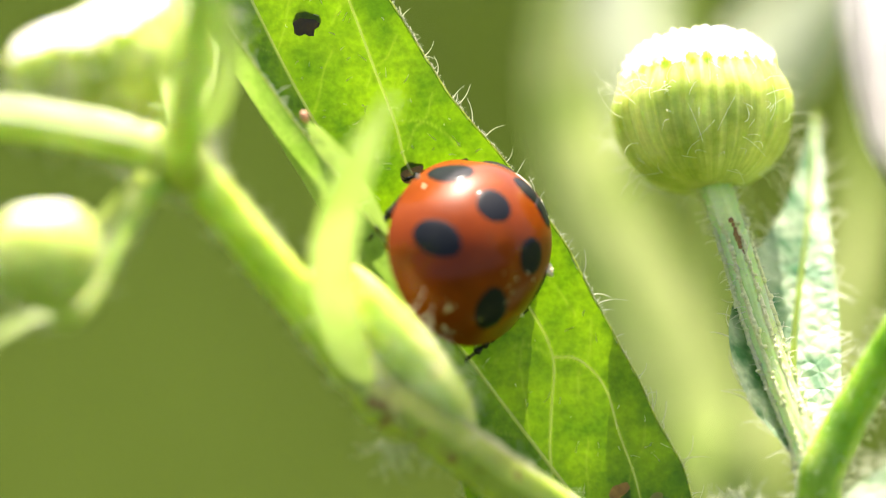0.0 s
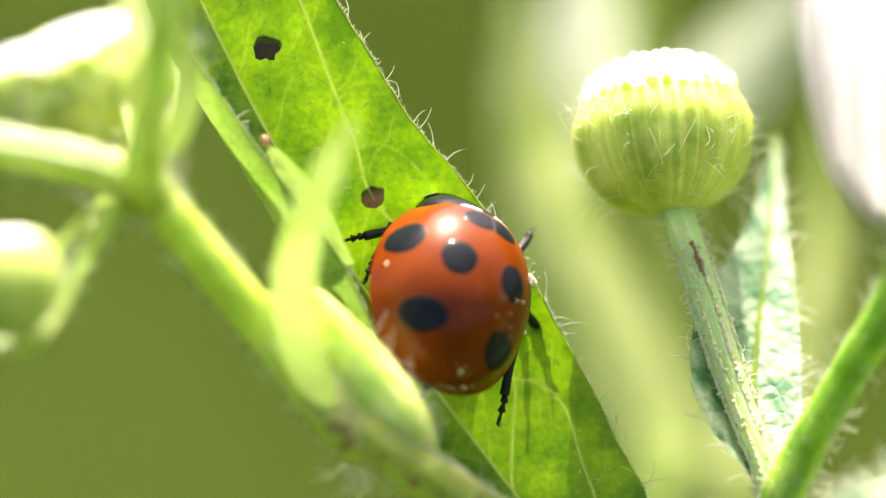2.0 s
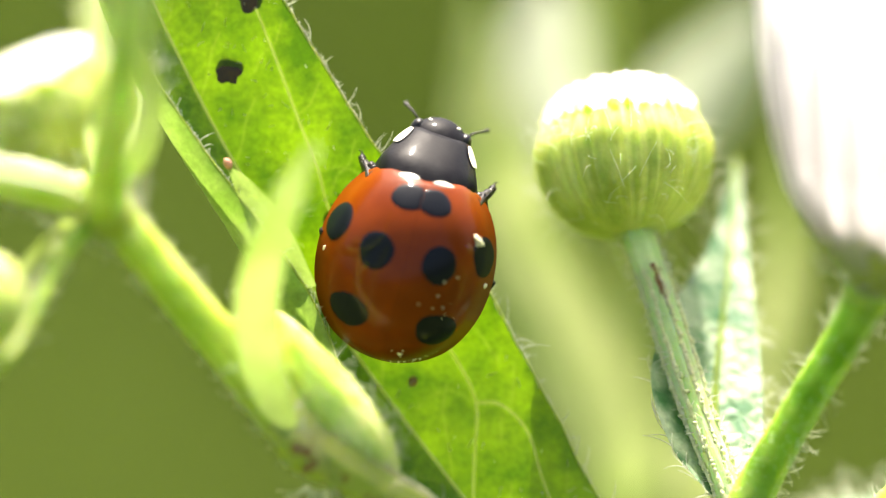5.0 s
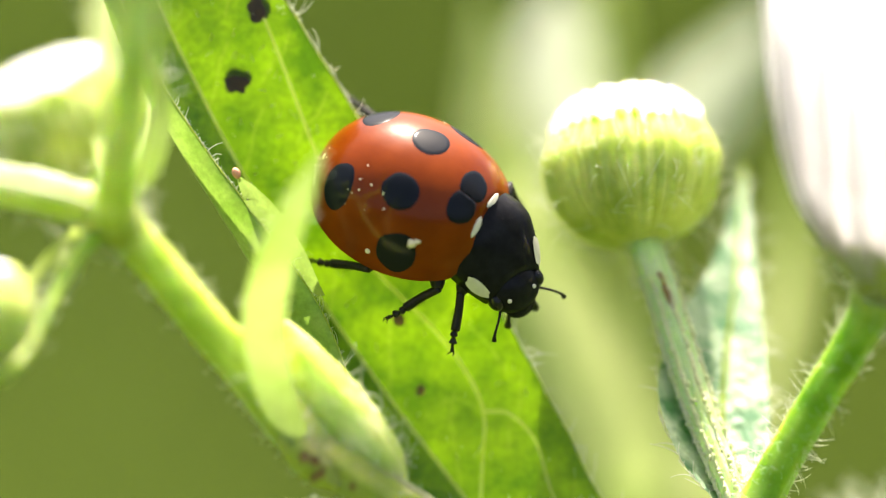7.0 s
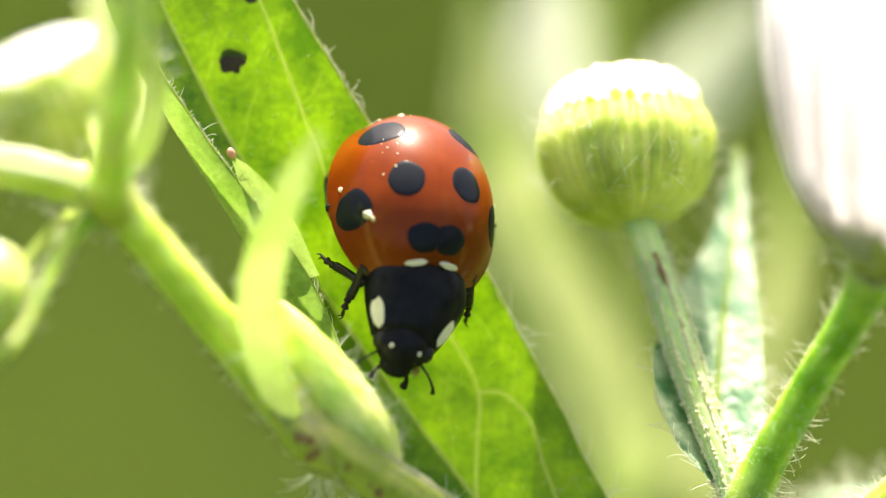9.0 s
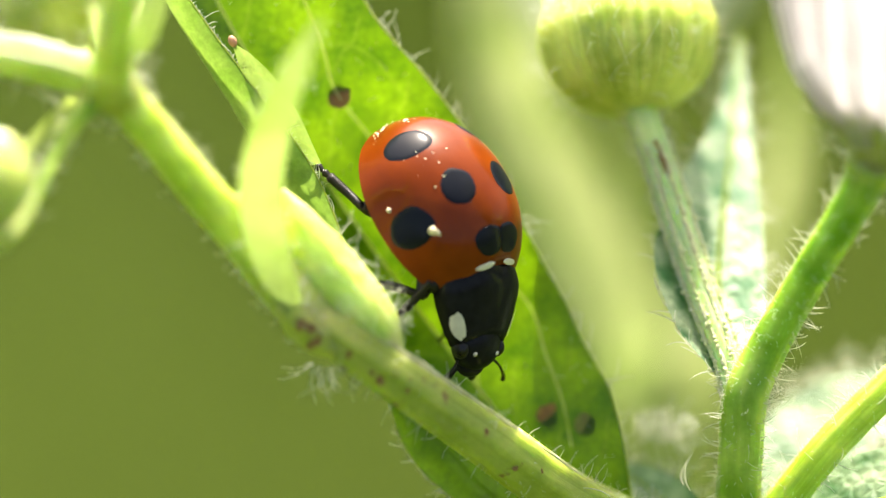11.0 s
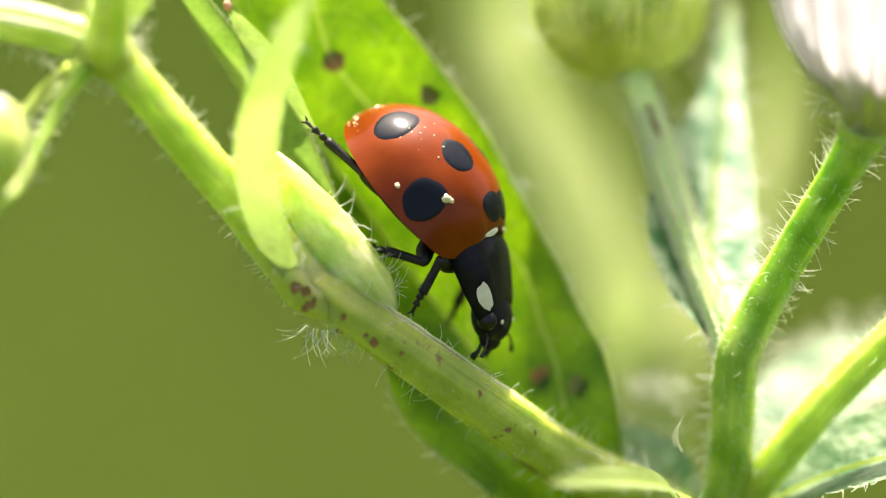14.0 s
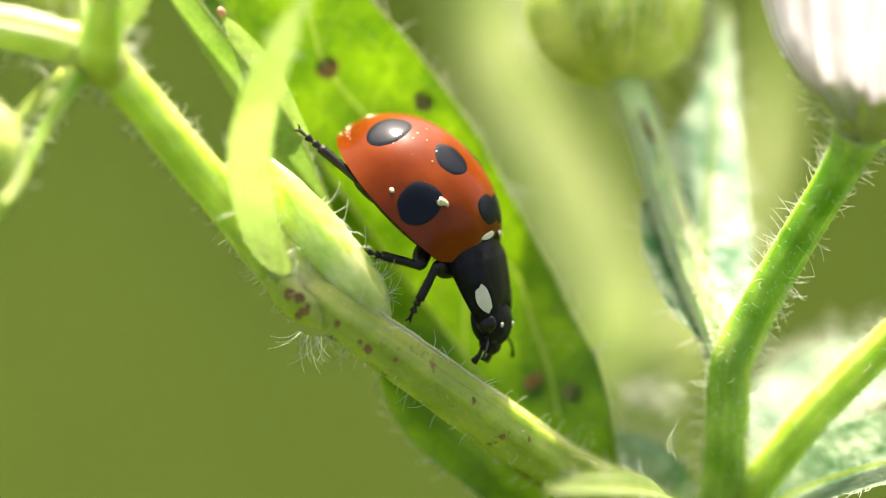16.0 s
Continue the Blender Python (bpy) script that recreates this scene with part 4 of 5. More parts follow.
        for q in edge[3:54]:
            ball(bm, Vector(q) + Vector((random.gauss(0, 0.03), random.gauss(0, 0.05), 0.03)), (random.uniform(0.04, 0.085), random.uniform(0.05, 0.12), random.uniform(0.04, 0.08)), None, 8, 6)
        finish("ridge", bm, RIDGE, stalk, "cream-coloured knobbly ridge")
    for k in range(9):
        spot_on(stalk, "scar", V(7.97 + 0.05 * k + random.uniform(-0.03, 0.03), 0.80 - 0.125 * k, 0.02 + 0.02 * k), (0.1, 0.1, 1), random.uniform(0.05, 0.10), BROWN, 60.0 + 3.3 * k)
    build_bud(plant, V(7.44, 1.67, -1), (-0.09, 1, -0.22), 2.5, 0.0, 150, crown=16)
    small_leaf(plant, [V(10.09, -6.06, 2), V(9.86, -4.99, 1), V(9.71, -3.29, -0.3), V(9.93, -1.25, -1.7), V(10.28, 0.97, -3.2), V(10.57, 3.87, -5.4)], [0.25, 1.7, 2.3, 1.8, 0.8, 0.03], [0.25, 1.1, 1.35, 1.1, 0.55, 0.03], (0.3, 0.8, 0.55), PALE_GLARE_LEAF, "downy grey-green leaf glaring in the sun", 110, 0.7, fold=0.35)
    # leaves at the foot
    small_leaf(plant, [HUB + Vector((-0.4, 0, 0.5)), V(8.39, -9.74, 5), V(6.61, -9.36, 8), V(4.91, -9.42, 9.5)], [0.4, 0.5, 0.45, 0.05], [0.4, 0.5, 0.45, 0.05], (0, 0.7, 1), YOUNG, "young leaf pointing to the lens", 20, 0.5)
    small_leaf(plant, [HUB + Vector((0.3, 0, 0)), V(11.66, -10.15, 1), V(13.48, -9.32, 2), V(15.75, -8.82, 3), V(18.03, -9.11, 3.5)], [0.4, 1.4, 1.9, 1.6, 0.1], [0.4, 1.2, 1.6, 1.4, 0.1], (0, 0.8, 0.6), DOWNY_GLARE, "broad downy leaf glaring in the sun", 120, 0.7)
    small_leaf(plant, [HUB + Vector((0.2, 0.3, -0.5)), V(11.47, -8.83, -1.5), V(12.79, -7.60, -2.5), V(14.56, -6.66, -3), V(16.99, -5.72, -3.5)], [0.3, 1.2, 1.7, 1.4, 0.1], [0.3, 1.1, 1.5, 1.4, 0.1], (-0.1, 0.75, 0.6), DOWNY_GLARE, "broad downy leaf glaring in the sun", 320, 0.9)
    bm = bmesh.new()
    for _ in range(90):
        hair(bm, V(8.16, -7.33, -1.6) + Vector((random.gauss(0, 0.5), random.gauss(0, 0.25), random.gauss(0, 0.3))), (random.uniform(-0.6, 0.8), random.uniform(0.2, 1), random.uniform(-0.3, 0.4)), random.uniform(0.3, 0.8), 0.024, 1.8)
    for at in (V(8.80, -8.81, 3.2), V(8.61, -8.66, 3.2), V(6.60, -8.97, 3)):
        hair(bm, at, (-0.7, 0.8, 0.2), 1.3, 0.020, 2.2)
    tagged(finish("hair_tuft", bm, HAIR, plant, "tangled dry whitish hairs"), kind="stuff")
    small_leaf(plant, [HUB + Vector((-0.2, 0.2, -0.5)), V(8.59, -9.58, -0.5), V(7.66, -8.81, -0.8), V(6.80, -8.26, -1)], [0.3, 0.7, 0.6, 0.1], [0.3, 0.7, 0.6, 0.1], (-0.2, 0.5, 1), PALE_GLARE_LEAF, "small grey-green downy leaf at the stem foot", 90, 0.8)
    return plant


def build_far_plant():
    far = new("fleabane_plant")
    far.empty_display_size = 0.002
    far.matrix_world = SHEET
    tagged(far, "pale blurred fleabane leaves behind the buds", "plant")
    root = SHEET.inverted() @ Vector((0.02, 0.07, -0.01)) * 1000

    def away(x, y, z):
        """The same line of sight, eleven millimetres farther off."""
        k = (REACH - z + 11) / (REACH - z)
        return V(x * k, y * k, z - 11)

    joint = away(8.65, -9.12, -16)
    branch(far, "stem", [root, root.lerp(joint, 0.5) + Vector((3, 0, 4)), root.lerp(joint, 0.85), root.lerp(joint, 0.96), joint, away(8.43, -3.35, -17), away(7.88, 2.38, -18), away(7.20, 6.44, -18), away(7.03, 9.99, -18)], [2, 1.5, 1.1, 0.9, 0.8, 0.6, 0.5, 0.45, 0.4], BACK_LEAF, n=60)
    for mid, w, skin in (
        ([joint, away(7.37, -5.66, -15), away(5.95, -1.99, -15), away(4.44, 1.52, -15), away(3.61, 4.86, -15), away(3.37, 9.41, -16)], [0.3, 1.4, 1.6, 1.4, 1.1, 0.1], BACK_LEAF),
        # the next two leaves carry that whitish glow
        ([away(7.88, 1.88, -18), away(6.21, 4.43, -19), away(5.70, 6.80, -19), away(5.53, 9.52, -19)], [0.3, 1.8, 1.9, 0.4], FAR_PALE_GLOW),
        ([away(7.79, 2.72, -18), away(9.23, 4.92, -18), away(10.41, 6.61, -18), away(12.10, 8.64, -18)], [0.3, 1.3, 1.3, 0.3], FAR_PALE_GLOW),
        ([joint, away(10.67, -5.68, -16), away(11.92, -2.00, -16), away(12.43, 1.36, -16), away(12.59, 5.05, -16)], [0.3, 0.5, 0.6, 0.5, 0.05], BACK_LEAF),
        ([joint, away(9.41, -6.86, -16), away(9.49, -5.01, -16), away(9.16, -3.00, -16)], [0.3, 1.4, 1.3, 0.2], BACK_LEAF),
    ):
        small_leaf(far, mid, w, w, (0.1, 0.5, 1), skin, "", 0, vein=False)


plant = build_plant()
build_far_plant()


# ---- the ladybird: x ahead, y to its left, z up, from the middle of its rim ----
BA, BB, BC = 2.84, 2.32, 2.18


def shell(xi, phi, grow=0.0):
    """A point of the domed back: xi along it (-1 to 1), phi from the seam to the rim (0 to 90 degrees and a little beyond)."""
    w = math.sqrt(max(0.0, 1 - abs(xi) ** (2.0 if xi > 0 else 2.15)))
    flare = max(0.0, (phi - 1.2) / 0.37) ** 2 * 0.16
    return Vector(((BA + grow) * xi - (0.10 * flare if xi < -0.6 else 0), ((BB + grow) * w + flare * min(1, w * 1.6)) * math.sin(phi), (BC + grow) * w * math.cos(phi)))


def build_elytron(bug, side):
    bm = bmesh.new()
    rows = []
    for i in range(37):
        row = []
        for j in range(25):
            phi = 0.002 + (math.pi / 2 - 0.002) * (j / 24) ** 1.25
            front = 0.85 - 0.05 * math.cos(phi * 2) - 0.16 * max(0.0, (phi - 0.9) / 0.67) ** 2.5
            xi = -1 + (1 + front) * (1 - math.cos(math.pi * i / 36)) / 2
            p = shell(xi, phi)
            if i > 33:
                p.z *= 1 - 0.06 * (i - 33)
            row.append(bm.verts.new((p.x, p.y * side, p.z)))
        rows.append(row)
    for a, b in zip(rows, rows[1:]):
        for k in range(24):
            bm.faces.new((a[k], a[k + 1], b[k + 1], b[k]))
    bmesh.ops.remove_doubles(bm, verts=bm.verts, dist=1e-5)
    ob = finish("elytron", bm, SHELL, bug, "glossy orange-red wing case with black spots")
    mid = ob.data.polygons[len(ob.data.polygons) // 2]
    if mid.normal.dot(mid.center) < 0:
        ob.data.flip_normals()
    thick = ob.modifiers.new("thickness", "SOLIDIFY")
    thick.thickness, thick.offset, thick.use_rim = 0.00008, -1, False
    return ob


def shell_patch(parent, name, x, y, rx, ry, mat, lift=0.012, seed=0.0, label="", wedge=None):
    """A patch that hugs the domed back, centred over (x, y)."""
    z = math.sqrt(max(0.0, 1 - (x / BA) ** 2 - (y / BB) ** 2))
    c = Vector((x / BA, y / BB, z)).normalized()
    e1 = (Vector((1, 0, 0)) - c * c.x).normalized()
    e2 = c.cross(e1)
    bm = bmesh.new()
    rings = [[bm.verts.new(Vector((c.x * BA, c.y * BB, c.z * BC)) * (1 + lift / 2.6))]]
    for k in range(1, 7):
        ring = []
        for i in range(28):
            a = 2 * math.pi * i / 28
            wob = 1 + 0.10 * noise.noise(Vector((math.cos(a) * 1.3, math.sin(a) * 1.3, seed)))
            q = (c + e1 * (rx / BA * k / 6 * wob * math.cos(a)) + e2 * (ry / BB * k / 6 * wob * math.sin(a))).normalized()
            if wedge is not None and q.y * wedge < 0.0035:
                q.y = 0.0035 * wedge
                q.normalize()
            xi = max(-0.999, min(0.999, q.x))
            w = math.sqrt(1 - abs(xi) ** (2.0 if xi > 0 else 2.15))
            phi = math.atan2(abs(q.y), q.z)
            p = shell(xi, phi, lift if k < 6 else -0.02)
            ring.append(bm.verts.new((p.x, math.copysign(p.y, q.y), p.z)))
        rings.append(ring)
    p = shell(c.x, math.atan2(abs(c.y), c.z), lift)
    rings[0][0].co = (p.x, math.copysign(p.y, c.y), p.z)
    for i in range(28):
        j = (i + 1) % 28
        bm.faces.new((rings[0][0], rings[1][i], rings[1][j]))
        for k in range(1, 6):
            bm.faces.new((rings[k][i], rings[k + 1][i], rings[k + 1][j], rings[k][j]))
    return finish(name, bm, mat, parent, label)


def build_leg(bug, hip, thigh, shank):
    """A leg that lies along x from its hip: thigh, and beyond the knee a shin and a clawed foot, which bend there."""
    bm = bmesh.new()
    tube(bm, [V(0, 0, 0), V(thigh * 0.45, 0, 0.04), V(thigh * 0.85, 0, 0.02), V(thigh, 0, 0)], [0.17, 0.26, 0.21, 0.13], 12, 10)
    leg = finish("leg", bm, LEGBLACK, bug, m=Matrix.Translation(Vector(hip) * 0.001))
    knee = Matrix.Translation((thigh * 0.001, 0, 0))
    ankle = shank * 0.62
    bm = bmesh.new()
    tube(bm, [V(-0.04, 0, 0), V(ankle * 0.5, 0, 0.03), V(ankle, 0, 0)], [0.12, 0.125, 0.14], 10, 8)
    for k in range(14):
        hair(bm, (ankle * (0.45 + 0.5 * k / 14), 0.1 * (-1) ** k, -0.05), (0.7, 0.6 * (-1) ** k, -0.3), 0.14, 0.012, 0.2)
    shin = finish("shin", bm, LEGBLACK, leg, m=knee)
    bm = bmesh.new()
    tube(bm, [V(ankle - 0.03, 0, 0), V(ankle + (shank - ankle) * 0.22, 0, -0.03), V(ankle + (shank - ankle) * 0.3, 0, -0.03), V(ankle + (shank - ankle) * 0.55, 0, -0.02), V(ankle + (shank - ankle) * 0.62, 0, -0.02), V(ankle + (shank - ankle) * 0.92, 0, 0)], [0.06, 0.115, 0.05, 0.12, 0.045, 0.06], 18, 8)
    for k in (-1, 1):
        tube(bm, [V(shank - 0.08, 0, 0), V(shank, 0.07 * k, 0.0), V(shank + 0.06, 0.10 * k, -0.09)], [0.035, 0.026, 0.008], 5, 6)
    foot = finish("foot", bm, LEGBLACK, leg, m=knee)
    return leg, shin, foot, Vector(hip), thigh, shank


def grown(bm):
    """The shield and head at their full size, from the neck outwards."""
    c = Vector((2.0, 0, 0.4))
    for v in bm.verts:
        v.co = c + (v.co - c) * 1.14 + Vector((0.76, 0, 0.0))
    return bm


def build_ladybird():
    bug = new("ladybird")
    bug.empty_display_size = 0.002
    tagged(bug, "seven-spot ladybird with pollen specks walking on the leaf", "beetle")
    bm = bmesh.new()
    ball(bm, (-0.1, 0, 0.02), (2.5, 2.1, 0.55), None, 28, 14)
    ball(bm, (1.5, 0, 0.1), (0.9, 1.3, 0.55), None, 20, 12)
    finish("abdomen", bm, BLACK, bug, "black underside")
    wings = {}
    for side in (1, -1):
        w = wings[side] = build_elytron(bug, side)
        for k, (x, y, rx, ry) in enumerate(((0.64, 2.09, 0.66, 0.80), (0.10, 0.90, 0.62, 0.60), (-1.68, 1.26, 0.64, 0.84))):
            shell_patch(w, "spot", x, y * side, rx, ry, SPOT, seed=k * 2.3 + side)
        shell_patch(w, "spot", 1.76, 0.36 * side, 0.54, 0.58, SPOT, seed=8.0, wedge=side)
        shell_patch(w, "white_patch", 2.30, 0.50 * side, 0.12, 0.34, IVORY, seed=3.0)
    # the shield behind the head
    bm = bmesh.new()
    rows = []
    for i in range(15):
        f = i / 14
        x = 1.15 + 1.95 * f
        tuck = 1 - 0.34 * max(0.0, (0.45 - f) / 0.45) ** 1.5
        half = (1.42 - 0.06 * f - 0.56 * f ** 2.2) * tuck
        row = []
        for j in range(-12, 13):
            v = j / 12
            z = ((1.00 - 0.38 * f ** 1.6) * math.sqrt(max(0, 1 - abs(v) ** 2.4)) + 0.10 * (1 - f)) * tuck
            row.append(bm.verts.new((x + 0.28 * abs(v) ** 2 * f - 0.30 * (1 - f) ** 2 * (1 - v * v), half * v, z + 0.12)))
        rows.append(row)
    for a, b in zip(rows, rows[1:]):
        for k in range(24):
            bm.faces.new((a[k], a[k + 1], b[k + 1], b[k]))
    for row in (rows[0], rows[-1]):
        bm.faces.new(row)
    bm.faces.new([r[0] for r in rows] + [r[-1] for r in reversed(rows)])
    top = finish("pronotum", grown(bm), BLACK, bug, "black shield with ivory corner patches")
    for side in (1, -1):
        bm = bmesh.new()
        grid = []
        for i in range(7):
            row = []
            for j in range(7):
                a, b = i / 3 - 1, j / 3 - 1
                f, v = 0.81 + 0.15 * a * (1 - 0.24 * b * b) + 0.012 * math.sin(5 * b), 0.85 + 0.11 * b * (1 - 0.26 * a * a)
                half = 1.42 - 0.06 * f - 0.56 * f ** 2.2
                z = (1.00 - 0.38 * f ** 1.6) * math.sqrt(max(0, 1 - v ** 2.4)) + 0.10 * (1 - f)
                row.append(bm.verts.new((1.15 + 1.95 * f + 0.28 * v * v * f - 0.30 * (1 - f) ** 2 * (1 - v * v) + 0.02, (half * v + 0.02) * side, z + 0.14)))
            grid.append(row)
        for a, b in zip(grid, grid[1:]):
            for k in range(6):
                bm.faces.new((a[k], a[k + 1], b[k + 1], b[k]))
        finish("ivory_patch", grown(bm), IVORY, top)
    # head
    bm = bmesh.new()
    ball(bm, (3.34, 0, 0.20), (0.66, 0.70, 0.48), pose(0, 0, 0, 0, 18, 0), 24, 16)
    ball(bm, (3.84, 0, -0.06), (0.30, 0.42, 0.24), None, 16, 10)
    head = finish("head", grown(bm), BLACK, bug, "black head with two pale dots")
    for side in (1, -1):
        bm = bmesh.new()
        ball(bm, (3.44, 0.60 * side, 0.26), (0.25, 0.18, 0.25))
        finish("eye", grown(bm), EYE, head)
        bm = bmesh.new()
        ball(bm, (3.60, 0.36 * side, 0.53), (0.065, 0.06, 0.04), pose(0, 0, 0, 0, 30, 0), 10, 8)
        finish("pale_dot", grown(bm), IVORY, head)
        bm = bmesh.new()
        tube(bm, [V(3.60, 0.45 * side, 0.08), V(3.88, 0.75 * side, 0.16), V(4.12, 0.98 * side, 0.06), V(4.25, 1.05 * side, -0.04)], [0.045, 0.03, 0.035, 0.065], 14, 8)
        finish("antenna", grown(bm), LEGBLACK, head)
        bm = bmesh.new()
        tube(bm, [V(3.78, 0.24 * side, -0.14), V(4.02, 0.40 * side, -0.28), V(4.14, 0.42 * side, -0.50)], [0.05, 0.055, 0.10], 10, 8)
        finish("palp", grown(bm), LEGBLACK, head)
    # pollen specks on the back
    rnd = random.Random(11)
    specks = [(0.98, -1.80, 0.155), (1.10, -1.70, 0.08)] + [(-1.25 + rnd.gauss(0, 0.35), -1.45 + rnd.gauss(0, 0.4), rnd.uniform(0.014, 0.036)) for _ in range(24)] + [(0.35, 2.28, 0.05), (-0.2, 2.26, 0.07), (-0.15, -2.26, 0.08)]
    # specks at the rear and along its rim also paint the rim's white highlight
    specks += [(-2.55 + rnd.gauss(0, 0.12), -0.75 + rnd.gauss(0, 0.35), rnd.uniform(0.03, 0.06)) for _ in range(9)]
    for k in range(16):
        x = -2.80 + 0.045 * k
        specks.append((x + rnd.uniform(-0.03, 0.03), -BB * math.sqrt(max(0.0, 0.985 - (x / BA) ** 2)), rnd.uniform(0.018, 0.05)))
    for x, y, r in specks:
        z = BC * math.sqrt(max(0.0, 1 - (x / BA) ** 2 - (y / BB) ** 2))
        bm = bmesh.new()
        ball(bm, (x, y, z + r * 0.4), (r, r * rnd.uniform(0.7, 1.0), r * 0.8), pose(0, 0, 0, 0, 0, rnd.uniform(0, 180)), 10, 7)
        for v in bm.verts:
            v.co += (v.co - Vector((x, y, z))) * 0.5 * noise.noise(v.co * 9)
        finish("pollen_speck", bm, POLLEN, wings[1 if y > 0 else -1])
    legs = {}
    for side, mark in ((1, "L"), (-1, "R")):
        for row, hip, thigh, shank in (("F", (2.3, 0.6, -0.2), 1.15, 1.7), ("M", (1.25, 0.8, -0.2), 1.3, 1.8), ("R", (0.0, 0.85, -0.2), 1.6, 2.2)):
            legs[row + mark] = build_leg(bug, (hip[0], hip[1] * side, hip[2]), thigh, shank)
    return bug, legs, (top, head)


ladybird, bug_legs, bug_front = build_ladybird()


# ---- what moves ----
# seconds; place of the ladybird on the plan; heading, pitch and roll in degrees
CRAWL = [
    (0, 0.59, -0.08, 1.90, 48.0, 40.4, 17.3),
    (0.5, 0.54, -0.08, 1.88, 44.9, 44.3, 11.5),
    (1, 0.58, -0.33, 1.86, 43.4, 35.4, 2.4),
    (1.5, 0.93, -0.87, 1.84, 56.7, 33.0, 9.0),
    (2, 1.19, -0.73, 1.82, 76.4, 31.1, 25.3),
    (2.5, 1.23, -0.38, 1.80, 97.5, 22.9, 34.4),
    (3, 1.31, 0.32, 1.75, 130.6, 24.2, 31.7),
    (3.5, 1.42, -0.12, 1.70, 131.3, 1.8, 23.4),
    (4, 1.62, -0.46, 1.74, 118.1, 0.6, 20.3),
    (4.2, 1.45, -0.23, 1.75, 109.0, 4.8, 14.6),
    (5.2, 1.05, 1.25, 1.85, 70.0, -3.0, -2.0),
    (6.3, 0.51, 2.69, 1.58, 21.1, -10.0, -16.5),
    (6.5, 0.53, 2.83, 1.58, -0.8, -14.4, -12.1),
    (7, 1.06, 2.93, 1.58, -26.2, -12.7, -24.7),
    (7.5, 1.00, 2.74, 1.58, -38.1, -18.2, -18.4),
    (8, 1.01, 2.62, 1.58, -65.8, -28.7, -14.6),
    (8.2, 1.06, 2.76, 1.58, -86.5, -34.9, -17.0),
    (9.2, 1.18, 1.75, 1.58, -84.0, -28.0, -24.0),
    (10.3, 1.36, 0.45, 1.58, -76.0, -19.5, -31.7),
    (10.5, 1.66, -0.10, 1.58, -78.6, -1.1, -44.9),
    (11, 1.83, -1.16, 1.90, -63.4, -15.8, -48.1),
    (11.5, 1.66, -1.45, 2.20, -53.0, -24.6, -62.9),
    (12, 1.60, -1.50, 2.50, -51.1, -21.7, -64.5),
    (12.5, 1.61, -1.48, 2.50, -49.3, -8.1, -64.4),
    (13, 1.44, -1.70, 2.50, -58.8, 1.1, -61.7),
    (13.5, 1.45, -1.72, 2.50, -51.5, -9.6, -70.4),
    (14, 1.45, -1.70, 2.50, -50.5, -11.4, -72.0),
    (14.5, 1.44, -1.68, 2.50, -50.0, -12.1, -72.3),
    (15, 1.43, -1.70, 2.50, -49.5, -13.2, -73.4),
    (15.5, 1.36, -1.66, 2.50, -49.7, -11.8, -73.8),
    (16, 1.49, -1.74, 2.50, -48.0, -13.7, -73.8),
]


def crawl_pose(x, y, z, heading, pitch, roll):
    turn = Matrix.Rotation(radians(heading), 4, "Z") @ Matrix.Rotation(radians(pitch), 4, "Y") @ Matrix.Rotation(radians(roll), 4, "X")
    return SHEET @ mm(Matrix.Translation((x, y, z))) @ turn


# seconds; how far the shield and head are bent down and turned, in degrees
NOD = [(0, 40, 0), (2, 40, 0), (3, 40, -12), (3.5, 36, -4), (4.0, 36, 0), (4.2, 36, 0), (5.2, 36, -6), (6.3, 38, -10), (6.5, 42, -12), (7, 26, -26), (7.5, 20, -22), (8, 13, -18), (8.2, 8, -8),
       (9.2, 15, -15), (10.3, 22, -22), (10.5, 20, -2), (11, 26, -6), (11.5, 27, -2), (12, 24, -2), (12.5, 34, -2), (13, 27, -2), (13.5, 20, 0), (14, 20, 0), (16, 20, 0)]


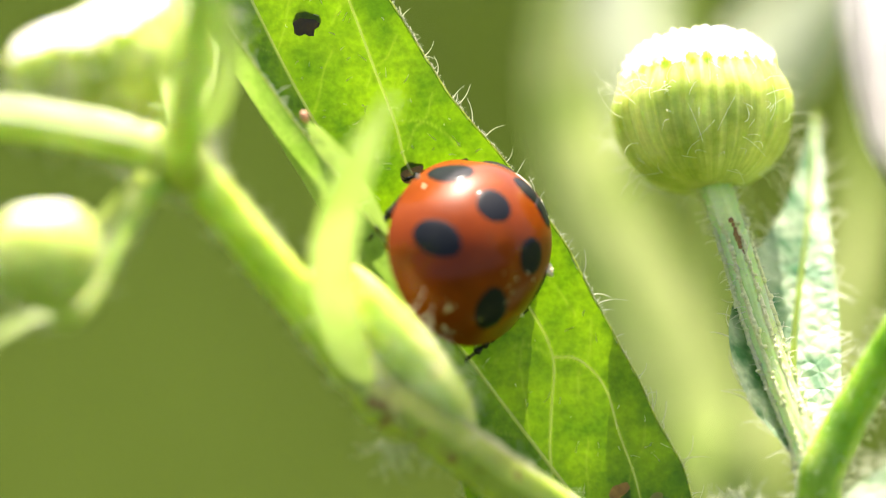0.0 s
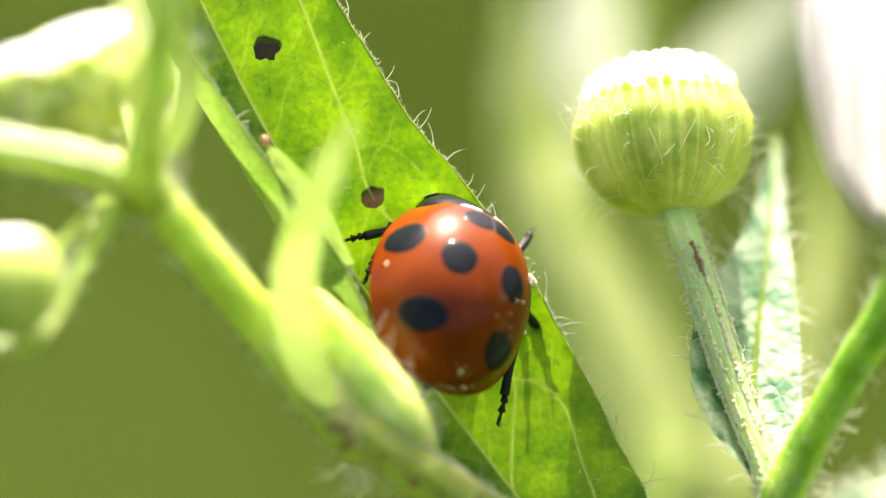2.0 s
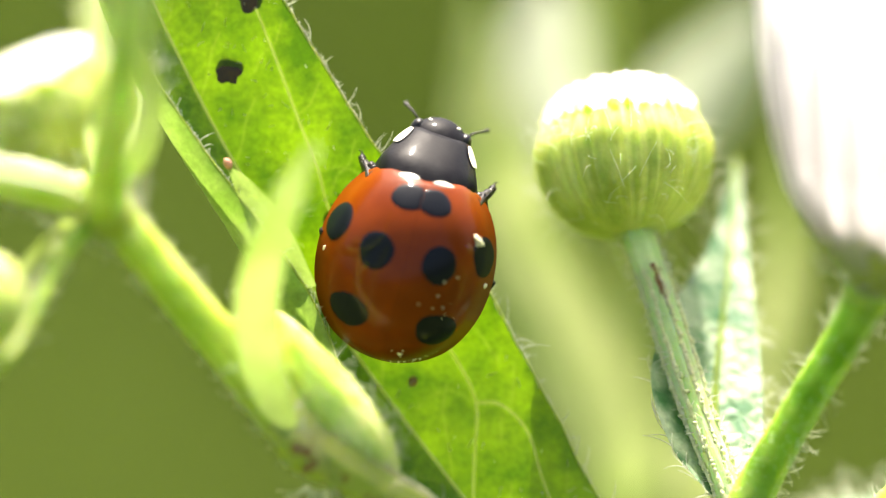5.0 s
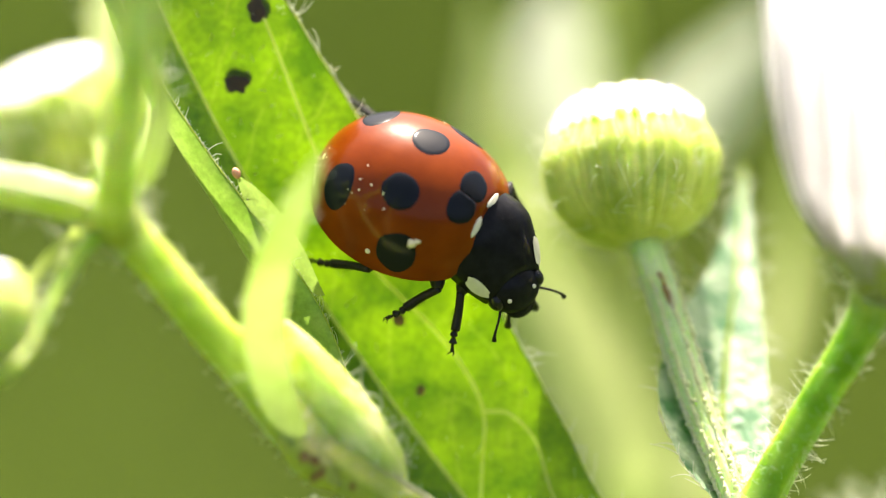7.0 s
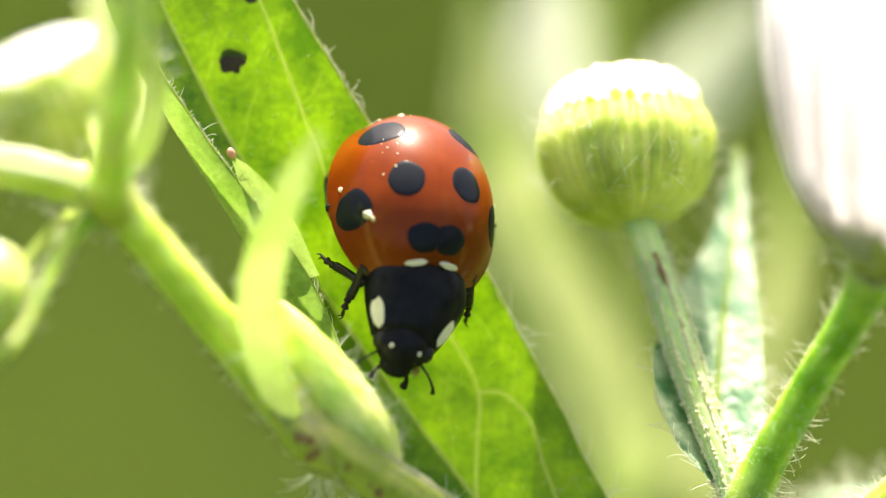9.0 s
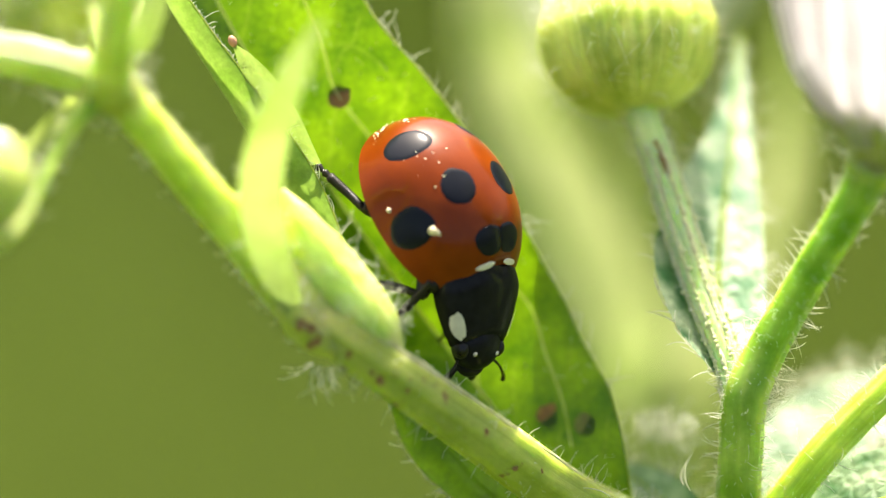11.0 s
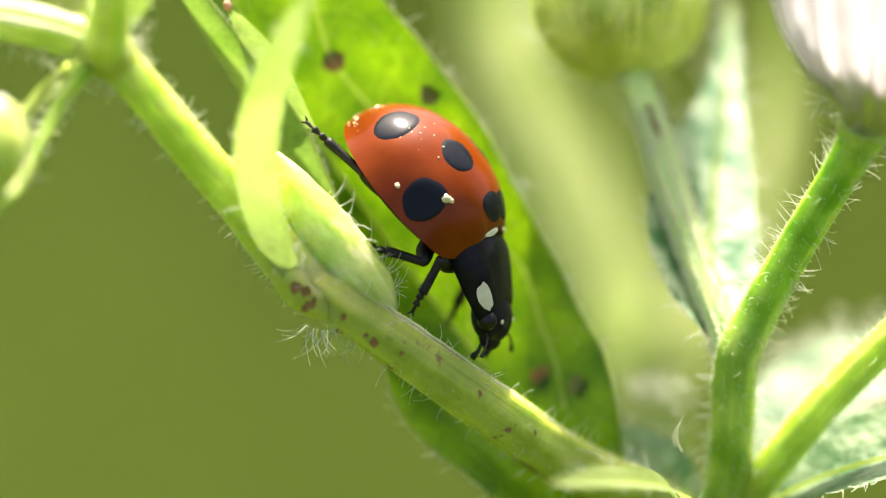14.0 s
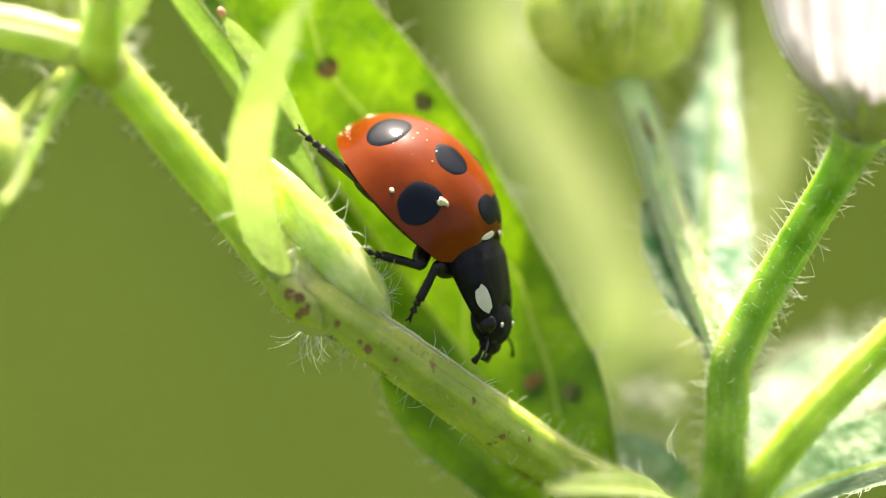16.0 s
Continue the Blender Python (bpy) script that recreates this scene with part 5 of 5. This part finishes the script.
# where each foot stands, in millimetres from the ladybird: seconds, ahead, to its left, up
FEET = {
    "FL": [(0, 0.93, 2.13, -2.74), (0.5, 1.15, 2.21, -2.69), (1, 0.68, 2.55, -2.58), (1.5, 1.01, 3.04, -2.41), (3, 2.59, 1.46, -0.93), (3.5, 3.21, 0.61, -0.61), (4, 2.54, 1.74, -1.14), (4.2, 2.06, 1.76, -1.21), (5.2, 2.6, 1.9, -1.2), (6.3, 2.6, 1.9, -1.2), (8, 3.63, 0.55, -2.14), (8.2, 2.69, 1.48, -1.4), (9.2, 2.6, 1.9, -1.2), (10.3, 3.84, 1.29, -2.07), (11, 2.7, 0.63, -2.65), (11.5, 2.34, 0.85, -2.97), (12, 2.3, 0.95, -2.88), (12.5, 3.21, 1.17, -2.86), (16, 2.6, 1.9, -1.2)],
    "ML": [(0, 0.9, 2.3, -1.2), (1, 0.9, 2.3, -1.2), (2, 0.21, 1.88, -1.46), (2.5, 1.58, 2.35, -0.88), (3.5, 1.47, 1.68, -0.92), (4.2, 1.8, 1.86, -1), (5.2, 0.9, 2.3, -1.2), (6.3, 0.9, 2.3, -1.2), (8.2, 0.9, 2.3, -1.2), (9.2, 0.9, 2.3, -1.2), (10.3, 0.9, 2.3, -1.2), (12.5, 0.9, 2.3, -1.2), (16, 0.9, 2.3, -1.2)],
    "RL": [(0, -1.5, 1.9, -1.2), (1.5, -2.26, -1.19, -1.16), (2, -2.95, -0.34, -1.07), (2.5, -1.06, 2.05, -1.08), (3, -0.27, 2.55, -0.95), (3.5, -1.42, 1.89, -1.19), (4.2, -1.5, 1.9, -1.2), (5.2, -1.5, 1.9, -1.2), (6.3, -1.5, 1.9, -1.2), (7, -3.46, 2.2, -0.53), (7.5, -3.41, 1.31, -0.71), (8, -3.94, -0.21, -0.31), (9.2, -1.5, 1.9, -1.2), (10.3, -1.5, 1.9, -1.2), (12.5, -1.5, 1.9, -1.2), (16, -1.5, 1.9, -1.2)],
    "FR": [(0, 2.6, -1.9, -1.2), (1, 3.75, -2.84, -0.3), (1.5, 3.43, -2.78, -0.49), (2, 3.6, -2.23, -0.35), (2.5, 3.29, -2.65, -0.3), (3, 3.47, -2.44, -0.39), (3.5, 2.6, -2.34, -1), (4.2, 2.6, -1.9, -1.2), (5.2, 2.6, -1.9, -1.2), (6.3, 1.64, -3.06, -1.38), (6.5, 2.51, -3.39, -1.49), (7, 2.97, -3.31, -1.93), (7.5, 3.56, -2.45, -1.7), (8, 3.02, -2.63, -1.62), (8.2, 4.51, -0.81, -2.23), (9.2, 2.6, -1.9, -1.2), (10.3, 2.96, -1.68, -1.21), (10.5, 3.44, -1.63, -0.94), (11, 2.42, -2.18, -1.43), (11.5, 2.47, -2.32, -1.89), (12, 2.79, -2.12, -1.81), (12.5, 2.2, -2.32, -1.93), (13, 2.66, -1.83, -1.07), (13.5, 2.69, -2, -1.51), (14, 2.71, -2.03, -1.64), (16, 2.71, -2.03, -1.72)],
    "MR": [(0, 0.9, -2.3, -1.2), (1, 0.9, -2.3, -1.2), (2, 0.57, -4.08, -0.53), (2.5, -1.2, -3.87, -1.14), (4.2, 0.9, -2.3, -1.2), (5.2, 0.9, -2.3, -1.2), (6.5, 1.35, -2.4, -1.33), (7, 0.81, -2.97, -1.48), (7.5, 0.52, -3.31, -1.4), (8, 0.91, -2.5, -1.26), (8.2, 1.63, -2.22, -1.72), (9.2, 0.9, -2.3, -1.2), (10.3, 0.6, -2.09, -0.95), (10.5, -0.02, -2.33, -1.21), (11, 0.91, -2.41, -1.33), (11.5, 0.88, -2.41, -1.38), (12, 0.68, -2.45, -1.32), (12.5, 0.23, -2.49, -1.38), (13, 0.41, -2.13, -0.92), (13.5, 0.3, -2.43, -1.29), (14, 0.38, -2.44, -1.3), (16, 0.35, -2.46, -1.3)],
    "RR": [(0, -1.49, -2.41, -0.93), (0.5, -1.45, -2.33, -0.96), (1, -1.41, -1.87, -1.07), (2.5, -2.64, -3.15, -0.83), (3, -3.34, -0.62, -2.86), (3.5, -3.69, -0, -2.05), (4, -3.43, -0.64, -1.65), (4.2, -3.55, -1.17, -1.53), (5.2, -1.6, -1.9, -1.2), (6.3, -2.07, -2.72, -1.35), (6.5, -0.86, -3.27, -1.68), (7, -1.88, -2.42, -1.37), (7.5, -1.33, -2.82, -1.6), (8.2, -1.6, -1.9, -1.2), (9.2, -1.6, -1.9, -1.2), (10.3, -1.26, -1.88, -1.33), (10.5, -1.31, -2.46, -1.76), (11, -2.79, -2.33, -1.17), (11.5, -3.03, -2.34, -0.59), (12, -3.03, -2.18, -0.45), (12.5, -3.34, -1.85, -0.49), (13, -3.29, -1.66, -0.81), (13.5, -3.4, -1.97, -0.48), (14, -3.33, -2.02, -0.43), (16, -3.35, -2.11, -0.35)],
}


def foothold(rows, t):
    """The foot's place at t, between the rows."""
    for a, b in zip(rows, rows[1:]):
        if t <= b[0]:
            f = max(0.0, (t - a[0]) / (b[0] - a[0]))
            f = f * f * (3 - 2 * f)
            return Vector(a[1:]).lerp(Vector(b[1:]), f)
    return Vector(rows[-1][1:])


def leg_poses(p, thigh, shank, ahead):
    """The turns of the thigh and of the part beyond the knee that bring the foot to p, with the knee ahead or behind."""
    d = min(max(p.length, 0.9), thigh + shank - 0.03)
    u = p.normalized()
    up = Vector((ahead, math.copysign(1.0, p.y) if abs(ahead) < 0.5 else 0.0, 0.25))
    n = (up - u * up.dot(u)).normalized()
    c = max(-1.0, min(1.0, (thigh * thigh + d * d - shank * shank) / (2 * thigh * d)))
    x = u * c + n * math.sqrt(1 - c * c)
    y = u.cross(n)
    z = x.cross(y)
    low = (u * d - x * thigh) / shank
    return Matrix((x, y, z)).transposed().to_4x4(), Matrix.Rotation(math.atan2(-low.dot(z), low.dot(x)), 4, "Y")


def motions():
    neck = Matrix.Translation((0.0021, 0, 0.0009))
    for ob in bug_front:
        walk(ob, [(t, neck @ pose(0, 0, 0, 0, down, turn) @ neck.inverted()) for t, down, turn in NOD])
    walk(ladybird, [(t, crawl_pose(*row)) for t, *row in CRAWL])
    for mark, (leg, shin, foot, hip, thigh, shank) in bug_legs.items():
        steps = [(i * 0.1, *leg_poses(foothold(FEET[mark], i * 0.1) - hip, thigh, shank, {"F": -0.25, "M": 0.6, "R": 0.3}[mark[0]])) for i in range(161)]
        walk(leg, [(t, Matrix.Translation(hip * 0.001) @ turn) for t, turn, bend in steps])
        for ob in (shin, foot):
            walk(ob, [(t, Matrix.Translation((thigh * 0.001, 0, 0)) @ bend) for t, turn, bend in steps])


motions()
